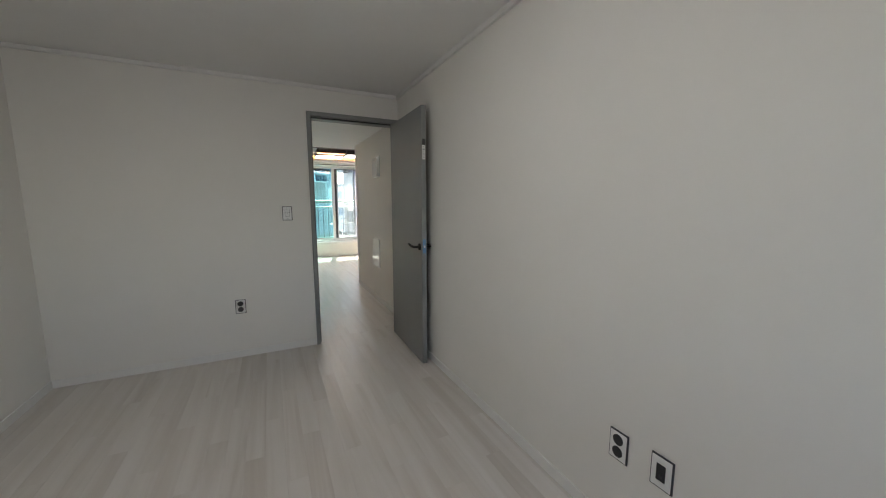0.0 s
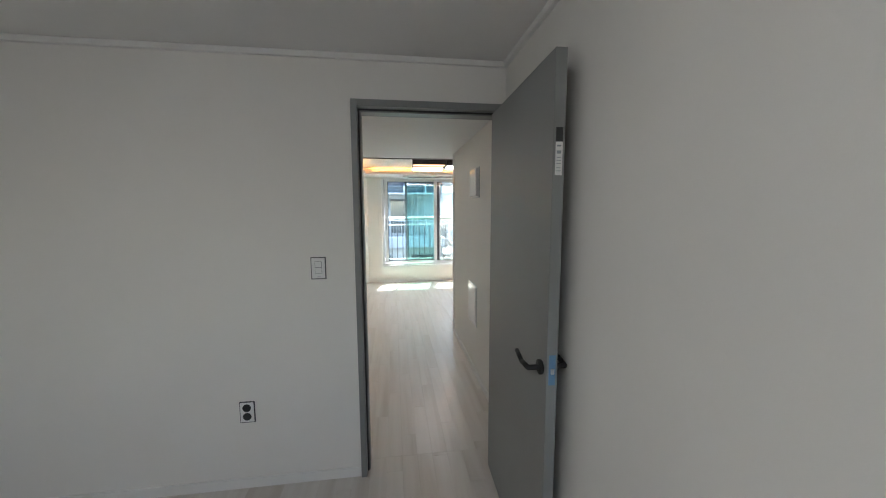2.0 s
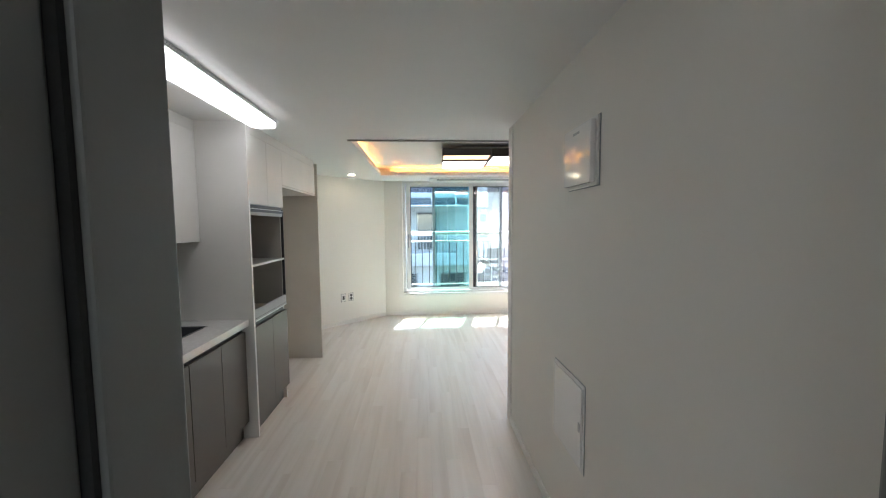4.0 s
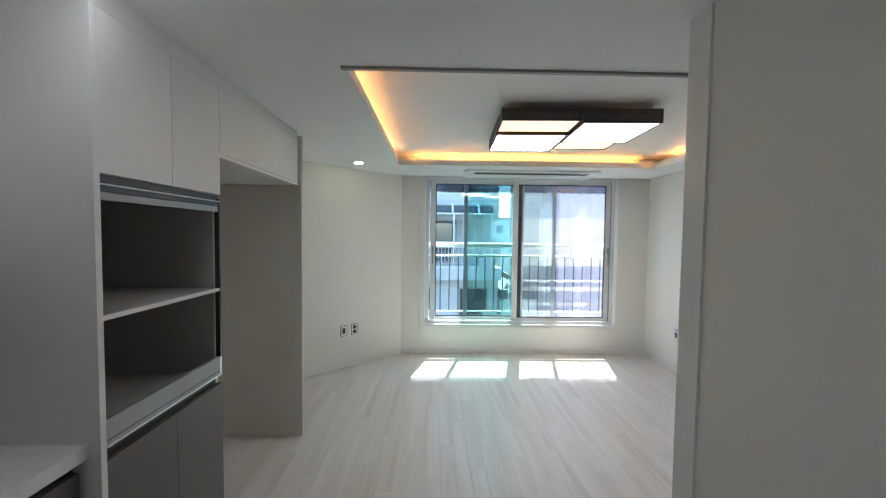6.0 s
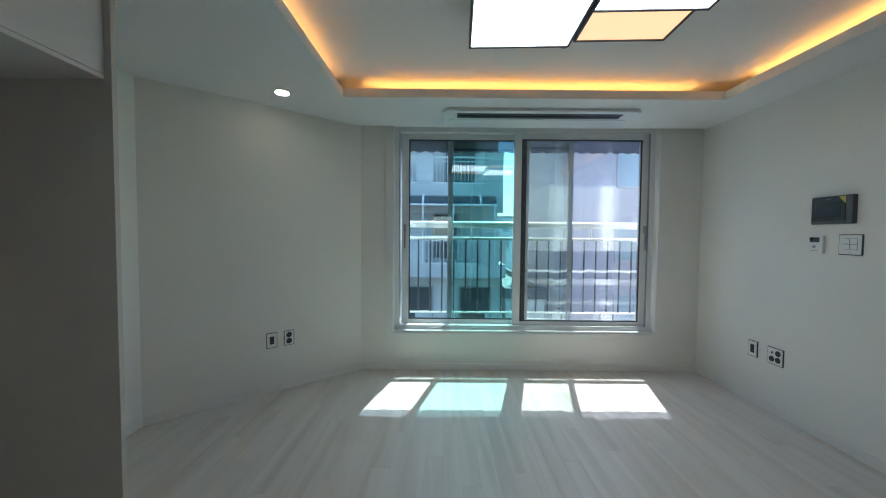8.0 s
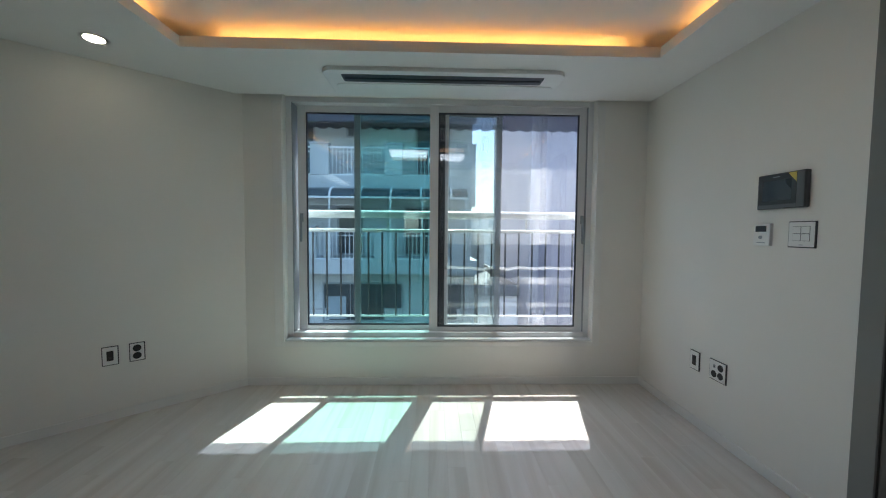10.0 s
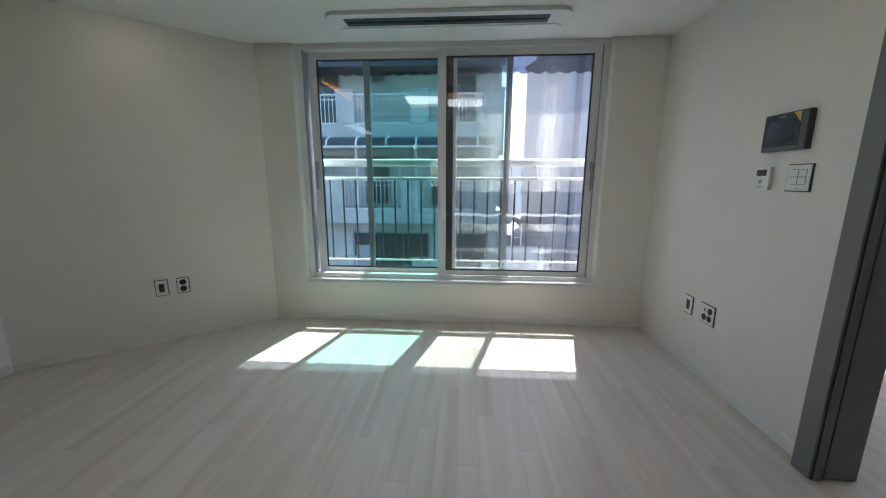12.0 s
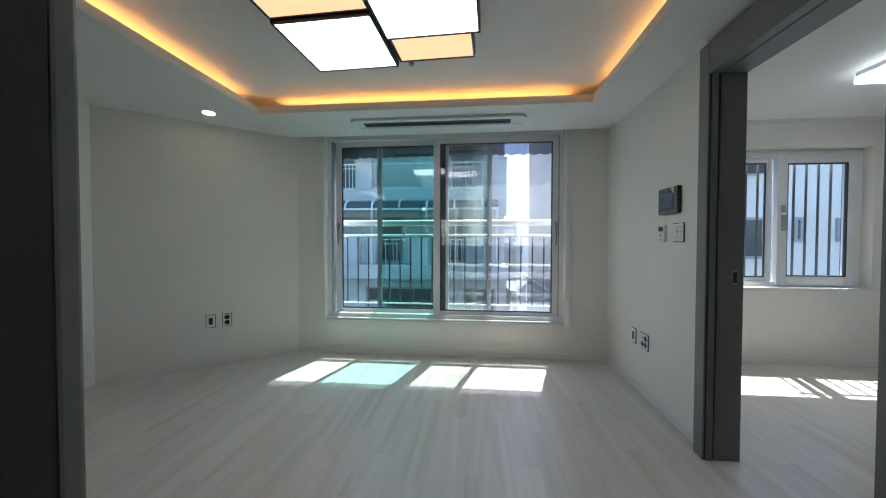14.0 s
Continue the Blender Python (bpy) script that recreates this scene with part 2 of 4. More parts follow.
def thing(name, m=None, label="", category="", group="", kind=""):
    """A top-level empty; its parts hang under it."""
    ob = new(name)
    ob.empty_display_size = 0.05
    m = m or Matrix()
    ob.matrix_basis = m
    PLACE[ob] = m
    return tagged(ob, label, category, group, kind)


def part(name, bm, mat, parent=None, label="", local=False, smooth=False):
    """One mesh object from bm, in world places unless local, under its thing or part."""
    me = bpy.data.meshes.new(name)
    if parent is not None and not local:
        bm.transform(PLACE[parent].inverted())
    bm.normal_update()
    bm.to_mesh(me)
    bm.free()
    me.materials.append(mat)
    if smooth:
        for p in me.polygons:
            p.use_smooth = True
    ob = new(name, me)
    if parent is not None:
        ob.parent = parent
        PLACE[ob] = PLACE[parent]
    else:
        PLACE[ob] = Matrix()
    if label:
        ob["label"] = label
    return ob


def box(bm, x0, x1, y0, y1, z0, z1, bevel=0.0, seg=2):
    """A box, its edges rounded by bevel."""
    vs = [bm.verts.new((x, y, z)) for z in (z0, z1) for y in (y0, y1) for x in (x0, x1)]
    fs = [(0, 2, 3, 1), (4, 5, 7, 6), (0, 1, 5, 4), (2, 6, 7, 3), (0, 4, 6, 2), (1, 3, 7, 5)]
    faces = [bm.faces.new([vs[i] for i in f]) for f in fs]
    if bevel:
        edges = list({e for f in faces for e in f.edges})
        bmesh.ops.bevel(bm, geom=edges, offset=bevel, segments=seg, profile=0.6, affect="EDGES")
    return bm


def boxes(*rows, bevel=0.0):
    bm = bmesh.new()
    for r in rows:
        box(bm, *r, bevel=bevel)
    return bm


def prism(points, z0, z1, bevel=0.0):
    """An upright prism over a plan outline."""
    bm = bmesh.new()
    lo = [bm.verts.new((x, y, z0)) for x, y in points]
    hi = [bm.verts.new((x, y, z1)) for x, y in points]
    bm.faces.new(lo[::-1])
    bm.faces.new(hi)
    n = len(points)
    for i in range(n):
        bm.faces.new((lo[i], lo[(i + 1) % n], hi[(i + 1) % n], hi[i]))
    bmesh.ops.recalc_face_normals(bm, faces=bm.faces)
    if bevel:
        bmesh.ops.bevel(bm, geom=list(bm.edges), offset=bevel, segments=2, profile=0.6, affect="EDGES")
    return bm


def rod(bm, a, b, r, sides=12):
    """A round bar from a to b."""
    a, b = Vector(a), Vector(b)
    turn = (b - a).to_track_quat("Z", "Y").to_matrix().to_4x4()
    m = Matrix.Translation((a + b) / 2) @ turn
    bmesh.ops.create_cone(bm, cap_ends=True, segments=sides, radius1=r, radius2=r, depth=(b - a).length, matrix=m)
    return bm


def ring(x, z, y0, y1, r_out, r_in, sides=28):
    """A flat washer in a wall plane (axis along y)."""
    bm = bmesh.new()
    rows = []
    for r, y in ((r_out, y1), (r_out, y0), (r_in, y0), (r_in, y1)):
        rows.append([bm.verts.new((x + r * math.cos(2 * math.pi * i / sides), y, z + r * math.sin(2 * math.pi * i / sides))) for i in range(sides)])
    for k in range(4):
        for i in range(sides):
            a, b = rows[k], rows[(k + 1) % 4]
            bm.faces.new((a[i], a[(i + 1) % sides], b[(i + 1) % sides], b[i]))
    bmesh.ops.recalc_face_normals(bm, faces=bm.faces)
    return bm


def frame_rect(x0, x1, z0, z1, y0, y1, w, bevel=0.004):
    """Four bars round an upright rectangle."""
    return boxes((x0, x0 + w, y0, y1, z0, z1), (x1 - w, x1, y0, y1, z0, z1),
                 (x0 + w, x1 - w, y0, y1, z0, z0 + w), (x0 + w, x1 - w, y0, y1, z1 - w, z1), bevel=bevel)


def structure(name, bm, mat, label, category):
    return tagged(part(name, bm, mat), label, category, kind="structure")


# ---- the plan ----
H, H_COVE, H_BED, H_ROOM = 2.24, 2.37, 2.365, 2.31      # ceilings: flat, cove, bedroom, side room
XL, XR = -1.19, 3.135                                   # kitchen wall, wall with the door phone
XC0, XC1 = 1.295, 1.50                                  # corridor wall, its two faces
Y_END = -3.245                                          # the corridor wall's end
Y_B0, Y_B1 = -5.66, -5.54                               # bedroom door wall, its two faces
XBL, XBR, Y_BACK = -1.50, 1.18, -10.2                   # bedroom
T = 0.26                                                # outer wall

# window wall with its opening
WX0, WX1, WZ0, WZ1 = 0.30, 2.73, 0.362, 2.262
structure("wall_window", boxes((-0.25, WX0, 0, T, 0, 2.6), (WX1, XR, 0, T, 0, 2.6), (WX0, WX1, 0, T, 0, WZ0), (WX0, WX1, 0, T, WZ1, 2.6)),
          WALL, "white papered wall round the wide living room window", "wall")
structure("wall_diagonal", prism([(0, 0), (XL, -1.01), (XL - 0.2, -1.01), (XL - 0.2, T), (-0.25, T), (-0.25, 0.0)], 0, 2.6), WALL,
          "white papered wall running at a slant", "wall")
structure("wall_kitchen", boxes((XL - 0.2, XL, Y_B1, -1.01, 0, 2.6)), WALL, "white papered wall behind the kitchen units", "wall")
# wall with the door to the side room
D2_FAR, D2_NEAR, D2_TOP = -1.475, -2.445, 2.205
structure("wall_right", boxes((XR, 3.255, D2_FAR, 0.0, 0, 2.6), (XR, 3.255, -5.0, D2_NEAR, 0, 2.6), (XR, 3.255, D2_NEAR, D2_FAR, D2_TOP, 2.6)),
          WALL, "white papered wall with a grey door frame", "wall")
structure("wall_corridor", boxes((XC0 + 0.0205, XC1, Y_END - 0.0851, Y_END - 0.012, 0, 2.6), (XC0, XC1, Y_B1, Y_END - 0.0855, 0, 2.6)), WALL, "white papered corridor wall with a free end", "wall")
D1_L, D1_R, D1_TOP = 0.335, 1.19, 2.14
structure("wall_bedroom_door", boxes((XBL, D1_L, Y_B0, Y_B1, 0, 2.6), (D1_L, D1_R, Y_B0, Y_B1, D1_TOP, 2.6), (D1_R, XC1, Y_B0, Y_B1, 0, 2.6)),
          WALL, "white papered bedroom wall with a doorway", "wall")
structure("wall_bedroom_left", boxes((XBL - 0.2, XBL, Y_BACK, Y_B1, 0, 2.6)), WALL, "white papered bedroom wall", "wall")
structure("wall_bedroom_right", boxes((XBR, XBR + 0.2, Y_BACK, Y_B0, 0, 2.6)), WALL, "white papered bedroom wall with two sockets", "wall")
# unseen back wall; the bare opening is added only to admit skylight
structure("wall_bedroom_back", boxes((XBL - 0.2, 0.35, Y_BACK - 0.2, Y_BACK, 0, 2.6), (1.1, XBR + 0.2, Y_BACK - 0.2, Y_BACK, 0, 2.6),
          (0.35, 1.1, Y_BACK - 0.2, Y_BACK, 0, 1.0), (0.35, 1.1, Y_BACK - 0.2, Y_BACK, 2.0, 2.6)), WALL, "unseen white papered bedroom wall, its opening added to let daylight in", "wall")
# side room
SX1, SY1, SY0 = 6.1, 0.10, -3.4
S_X0, S_X1, S_Z0, S_Z1 = 3.90, 5.525, 0.725, 2.055
structure("wall_side_window", boxes((3.255, S_X0, SY1, SY1 + T, 0, 2.6), (S_X1, SX1, SY1, SY1 + T, 0, 2.6),
          (S_X0, S_X1, SY1, SY1 + T, 0, S_Z0), (S_X0, S_X1, SY1, SY1 + T, S_Z1, 2.6)), WALL, "white papered wall with a deep window niche", "wall")
structure("wall_side_right", boxes((SX1, SX1 + 0.2, SY0, SY1 + T, 0, 2.6)), WALL, "white papered side room wall", "wall")
structure("wall_side_back", boxes((3.255, SX1 + 0.2, SY0 - 0.2, SY0, 0, 2.6)), WALL, "white papered side room back wall", "wall")
# entrance
structure("wall_entrance", boxes((2.75, XR, -5.0, Y_END, 0, 2.6), (XC1, XR, -5.2, -5.0, 0, 2.6)), WALL, "white papered entrance walls", "wall")
# thin near-black sheet: shade of the entrance wall put into its colour
structure("wall_entrance_side", boxes((XC1, XC1 + 0.003, -5.0, Y_END - 0.012, 0, H)), GREY_DARK, "near-black sheet on the entrance side wall, standing in for its shade", "wall")
structure("trim_wall_end", boxes((XC0 + 0.02, XC1 + 0.004, Y_END - 0.011, Y_END + 0.012, 0, H), bevel=0.004), GREY, "grey trim on the corridor wall's end", "trim")
structure("trim_corner", boxes((XC0 - 0.008, XC0 + 0.02, Y_END - 0.085, Y_END + 0.012, 0, H), bevel=0.003), BASE, "white corner trim board", "trim")

# ceilings
CX0, CX1, CY0, CY1 = 0.03, 2.765, -2.86, -0.70
structure("ceiling", boxes((XL, CX0, Y_B1, -0.028, H, H + 0.06), (CX1, XR, -5.0, -0.028, H, H + 0.06), (CX0, CX1, Y_B1, CY0, H, H + 0.06),
          (CX0, CX1, CY1, -0.028, H, H + 0.06), (-0.03, XR, -0.028, 0.0, H + 0.045, H + 0.06)), CEIL, "white papered ceiling round a recessed light cove", "ceiling")
structure("ceiling_cove", boxes((CX0 - 0.17, CX1 + 0.17, CY0 - 0.02, CY1 + 0.17, H_COVE, 2.45), (CX0 - 0.19, CX0 - 0.17, CY0, CY1 + 0.17, H + 0.06, H_COVE),
          (CX1 + 0.17, CX1 + 0.19, CY0, CY1 + 0.17, H + 0.06, H_COVE), (CX0 - 0.19, CX1 + 0.19, CY1 + 0.17, CY1 + 0.19, H + 0.06, H_COVE),
          (CX0 - 0.19, CX1 + 0.19, CY0 - 0.02, CY0, H + 0.06, H_COVE)), CEIL, "raised white ceiling panel of the light cove", "ceiling")
# unlit edge of the cove: its shade is put in as grey-taupe trim
structure("trim_cove", boxes((CX0 - 0.02, CX1 + 0.02, CY0 - 0.003, CY0 + 0.018, H - 0.012, H + 0.018), bevel=0.002), COVE_SHADE, "trim along the open edge of the light cove, greyed to carry its shade", "trim")
structure("roof_slab", boxes((XL - 0.2, SX1 + 0.2, Y_BACK - 0.2, T, 2.6, 2.8)), SUBFLOOR, "concrete slab over the flat", "ceiling")
structure("ceiling_bedroom", boxes((XBL, XBR, Y_BACK, Y_B0, H_BED, H_BED + 0.05)), CEIL, "white papered bedroom ceiling", "ceiling")
structure("ceiling_side_room", boxes((3.255, SX1, SY0, SY1, H_ROOM, H_ROOM + 0.05)), CEIL, "white papered side room ceiling", "ceiling")
structure("cornice_bedroom", boxes((XBL, XBR, Y_B0 - 0.022, Y_B0, H_BED - 0.03, H_BED), (XBR - 0.022, XBR, Y_BACK, Y_B0 - 0.022, H_BED - 0.03, H_BED),
          (XBL, XBL + 0.022, Y_BACK, Y_B0 - 0.022, H_BED - 0.03, H_BED), bevel=0.005), BASE, "slim white bedroom cornice", "trim")
structure("cornice_side_room", boxes((3.255, SX1, SY1 - 0.022, SY1, H_ROOM - 0.03, H_ROOM), bevel=0.005), BASE, "slim white side room cornice", "trim")

# baseboards
BH, BT = 0.06, 0.009
structure("baseboard_right", boxes((XR - BT, XR, D2_FAR + 0.005, 0, 0, BH), bevel=0.003), BASE, "low white baseboard", "baseboard")
structure("baseboard_window", boxes((0.006, XR - BT, -BT, 0, 0, BH), bevel=0.003), BASE, "low white baseboard", "baseboard")
structure("baseboard_corridor", boxes((XC0 - BT, XC0, Y_B1, Y_END - 0.085, 0, BH), bevel=0.003), BASE, "low white baseboard", "baseboard")
structure("baseboard_bedroom", boxes((XBR - BT, XBR, Y_BACK, Y_B0, 0, BH), (XBL, D1_L, Y_B0 - BT, Y_B0, 0, BH), (XBL, XBL + BT, Y_BACK, Y_B0 - BT, 0, BH), bevel=0.003),
          BASE, "low white bedroom baseboard", "baseboard")
structure("baseboard_side_room", boxes((3.255, SX1, SY1 - BT, SY1, 0, BH), bevel=0.003), BASE, "low white baseboard", "baseboard")
structure("baseboard_left", boxes((XL, XL + BT, -1.82, -1.015, 0, BH), bevel=0.003), BASE, "low white baseboard", "baseboard")
dn = Vector((1.01, -1.19, 0)).normalized() * BT
structure("baseboard_diagonal", prism([(0, 0), (XL, -1.01), (XL + dn.x, -1.01 + dn.y), (dn.x, dn.y)], 0, BH, 0.002), BASE, "low white baseboard", "baseboard")

floor = structure("floor", boxes((XL - 0.2, SX1 + 0.2, Y_BACK - 0.2, T, -0.3, -0.006)), SUBFLOOR, "pale bleached-oak laminate plank floor", "floor")


# ---- doors ----
def door_frame(parent, w0, w1, top, d0, d1, along, hh=0.046, f=0.046, step=0.0, hinge=None, film=None):
    """Three-piece steel-grey frame; the stop stands 'step' further into the opening than the front, with a dark gasket
    in the corner. along: 'x' for a wall in y, 'y' for a wall in x."""
    g = 0.001
    film = film or GREY
    mid = d0 + 0.052
    ff, fh, seal = f - step, hh - step, 0.008 if step else -0.004
    def put(name, a0, a1, e0, e1, z0, z1, mat, bev):
        r = (a0, a1, e0, e1, z0, z1) if along == "x" else (e0, e1, a0, a1, z0, z1)
        part(name, boxes(r, bevel=bev), mat, parent)
    for a, s in ((w0, 1), (w1, -1)):
        slim = hinge is not None and s < 0
        lo, hi = sorted((a, a + s * (min(ff, hinge + 0.006) if slim else ff)))
        put("jamb", lo, hi, d0, mid, 0, top, film, 0.003)
        lo, hi = sorted((a, a + s * (hinge if slim else f + g)))
        put("jamb_stop", lo, hi, mid + 0.007, d1, 0, top, film, 0.003)
        lo, hi = sorted((a, a + s * (hinge if slim else ff + seal)))
        put("gasket", lo, hi, mid + 0.0005, mid + 0.0065, 0, top - fh - max(seal, 0), GREY_DARK, 0.0)
    put("head", w0 + ff, w1 - (ff if hinge is None else min(ff, hinge + 0.006)), d0, mid, top - fh, top, film, 0.003)
    put("head_stop", w0 + f + g, w1 - (f + g if hinge is None else hinge), mid + 0.007, d1, top - hh - g, top, film, 0.003)
    put("head_gasket", w0 + ff, w1 - ff, mid + 0.0005, mid + 0.0065, top - fh - seal, top, GREY_DARK, 0.0)


door_1 = thing("door_1", pose(0.75, Y_B0, 0), "open grey door in a grey frame, bedroom", "door", kind="structure")
door_frame(door_1, D1_L, D1_R, D1_TOP, Y_B0 - 0.02, Y_B1 + 0.012, "x", 0.050, 0.046, 0.013, 0.014)
# the leaf, swung back along the wall; local x runs from the hinge to the free edge
leaf_turn = Matrix.Translation((1.093, -5.69, 0.010)) @ Matrix.Rotation(math.atan2(-0.81, -0.018), 4, "Z")
leaf = part("leaf", boxes((0, 0.815, 0.0, 0.04, 0, 2.07), bevel=0.002), GREY, None)
leaf.parent = door_1
leaf.matrix_basis = Matrix.Translation((-0.75, -Y_B0, 0)) @ leaf_turn
PLACE[leaf] = leaf_turn


def lever(y, side):
    """Round rose and bent lever; side is the way out of the leaf."""
    bm = bmesh.new()
    rod(bm, (0.768, y, 0.978), (0.768, y + side * 0.010, 0.978), 0.027, 24)
    rod(bm, (0.768, y, 0.978), (0.768, y + side * 0.052, 0.978), 0.0095, 14)
    rod(bm, (0.768, y + side * 0.050, 0.978), (0.716, y + side * 0.056, 0.98), 0.0095, 14)
    rod(bm, (0.718, y + side * 0.056, 0.98), (0.640, y + side * 0.050, 0.992), 0.0088, 14)
    bmesh.ops.create_uvsphere(bm, u_segments=12, v_segments=8, radius=0.0095, matrix=Matrix.Translation((0.717, y + side * 0.056, 0.98)))
    bmesh.ops.create_uvsphere(bm, u_segments=12, v_segments=8, radius=0.0095, matrix=Matrix.Translation((0.768, y + side * 0.050, 0.978)))
    return bm


part("lever_handle", lever(0.0, -1), BLACK_METAL, leaf, "black lever handle on a round rose", local=True, smooth=True)
part("lever_handle", lever(0.04, 1), BLACK_METAL, leaf, "black lever handle on a round rose", local=True, smooth=True)
part("latch_plate", boxes((0.815, 0.817, 0.008, 0.032, 0.93, 1.04)), BLUE_FILM, leaf, "latch plate under blue protective film", local=True)
part("latch", boxes((0.817, 0.824, 0.014, 0.026, 0.972, 0.992), bevel=0.002), ALU, leaf, local=True)
part("label_top", boxes((0.815, 0.8162, 0.008, 0.032, 1.775, 1.82)), BLACK, leaf, "black maker's label on the door edge", local=True)
part("label_sheet", boxes((0.815, 0.8162, 0.008, 0.032, 1.665, 1.773)), PAPER, leaf, "white paper label on the door edge", local=True)
for z, h in ((1.758, 0.005), (1.735, 0.010), (1.722, 0.002), (1.712, 0.002), (1.702, 0.002), (1.688, 0.002), (1.678, 0.002)):
    part("label_print", boxes((0.8162, 0.8166, 0.012, 0.027, z, z + h)), PVC_OUT, leaf, local=True)

door_2 = thing("door_2", pose(XR, -1.94, 0), "grey door frame with its door swung out of sight", "door", kind="structure")
door_frame(door_2, D2_NEAR, D2_FAR, D2_TOP, XR - 0.055, 3.268, "y", 0.165, 0.08, film=GREY_FRAME)
for y0, y1, g0, g1 in ((D2_FAR - 0.089, D2_FAR - 0.0805, D2_FAR - 0.083, D2_FAR - 0.0802), (D2_NEAR + 0.0805, D2_NEAR + 0.089, D2_NEAR + 0.0802, D2_NEAR + 0.083)):
    part("bead", boxes((XR - 0.040, XR - 0.010, y0, y1, 0, D2_TOP - 0.166), bevel=0.004), GREY_FRAME, door_2, "rounded bead along the jamb")
    part("groove", boxes((XR - 0.047, XR - 0.0405, g0, g1, 0, D2_TOP - 0.166)), GREY_DARK, door_2)
part("strike_plate", boxes((3.21, 3.238, D2_FAR - 0.0835, D2_FAR - 0.0805, 0.94, 1.015)), TRAY, door_2, "steel strike plate")
part("strike_hole", boxes((3.214, 3.234, D2_FAR - 0.085, D2_FAR - 0.0836, 0.95, 1.005)), BLACK, door_2)


# ---- windows ----
def sash(parent, name, x0, x1, z0, z1, y0, y1, w, mat, pane, gasket=True):
    s = part(name, frame_rect(x0, x1, z0, z1, y0, y1, w), mat, parent)
    ym = (y0 + y1) / 2
    part("pane", boxes((x0 + w - 0.004, x1 - w + 0.004, ym - 0.002, ym + 0.002, z0 + w - 0.004, z1 - w + 0.004)), pane, s)
    if gasket:
        part("gasket", frame_rect(x0 + w, x1 - w, z0 + w, z1 - w, y0 + 0.006, ym - 0.003, 0.012, 0.0), INTERLOCK, s)
    return s


window_1 = thing("window_1", pose(1.515, 0.1, WZ0), "wide white sliding window with tinted outer panes", "window", kind="structure")
part("window_frame", frame_rect(WX0, WX1, WZ0, WZ1, 0.06, 0.25, 0.042), PVC, window_1)
part("track", boxes((WX0 + 0.042, WX1 - 0.042, 0.174, 0.184, WZ0 + 0.042, WZ0 + 0.062)), PVC, window_1)
# grey track liners: the gap's shade in their colour, dulling the sunlit reveal
for a, b in ((WX0 + 0.0425, WX0 + 0.0475), (WX1 - 0.0475, WX1 - 0.0425)):
    part("side_track", boxes((a, b, 0.064, 0.246, WZ0 + 0.043, WZ1 - 0.043)), PVC_OUT, window_1, "grey side track, shade of the gap put into its colour")
part("window_sill", boxes((WX0, WX1, -0.004, 0.06, WZ0 - 0.012, WZ0 + 0.003), bevel=0.002), PVC, window_1)
for r in ((0.225, WX0 - 0.004, -0.013, 0, 0.31, H - 0.036), (WX1 + 0.004, 2.79, -0.013, 0, 0.31, H - 0.036), (WX0 - 0.004, WX1 + 0.004, -0.013, 0, 0.31, WZ0 - 0.014)):
    part("casing", boxes(r, bevel=0.002), BASE, window_1)
sash(window_1, "rear_sash", 0.36, 1.578, 0.378, 2.234, 0.135, 0.168, 0.066, PVC, TINT)
sash(window_1, "front_sash", 1.425, 2.695, 0.374, 2.234, 0.085, 0.120, 0.068, PVC, FILMED)
part("interlock", boxes((1.502, 1.548, 0.126, 0.134, 0.40, 2.225)), INTERLOCK, window_1, "dark interlock strip")
sash(window_1, "outer_sash", 0.80, 1.53, 0.385, 2.230, 0.190, 0.214, 0.05, PVC_OUT, TEAL, False)
sash(window_1, "outer_sash", 1.48, 2.03, 0.385, 2.230, 0.219, 0.243, 0.05, PVC_OUT, PALE, False)
for x in (0.392, 2.662):
    y = 0.133 if x < 1 else 0.083
    h = part("latch_body", boxes((x - 0.012, x + 0.012, y - 0.014, y, 1.29, 1.36), bevel=0.004), PVC_OUT, window_1)
    part("latch_lever", boxes((x - 0.008, x + 0.008, y - 0.034, y - 0.014, 1.13, 1.34), bevel=0.006), PVC_OUT, window_1, "grey latch lever")

railing = thing("guard_railing", pose(1.5, 0.43, 0.43), "white guard railing with thin steel bars outside the window", "railing")
part("top_rail", rod(bmesh.new(), (-0.2, 0.43, 1.37), (3.3, 0.43, 1.37), 0.035, 20), RAIL_WHITE, railing, smooth=True)
part("mid_rail", rod(bmesh.new(), (-0.2, 0.43, 1.225), (3.3, 0.43, 1.225), 0.016, 14), RAIL_WHITE, railing, smooth=True)
part("bottom_rail", rod(bmesh.new(), (-0.2, 0.43, 0.45), (3.3, 0.43, 0.45), 0.010, 14), RAIL_WHITE, railing, smooth=True)
for i in range(28):
    part("bar", rod(bmesh.new(), (-0.12 + i * 0.124, 0.43, 0.45), (-0.12 + i * 0.124, 0.43, 1.225), 0.0085, 8), BAR, railing, smooth=True)
for x in (-0.15, 1.05, 2.3, 3.25):
    part("post", rod(bmesh.new(), (x, 0.43, 1.225), (x, 0.43, 1.37), 0.012, 10), RAIL_WHITE, railing, smooth=True)
for x in (-0.15, 3.25):
    for z in (0.45, 1.37):
        part("bracket", rod(bmesh.new(), (x, T, z), (x, 0.43, z), 0.012, 10), RAIL_WHITE, railing, smooth=True)


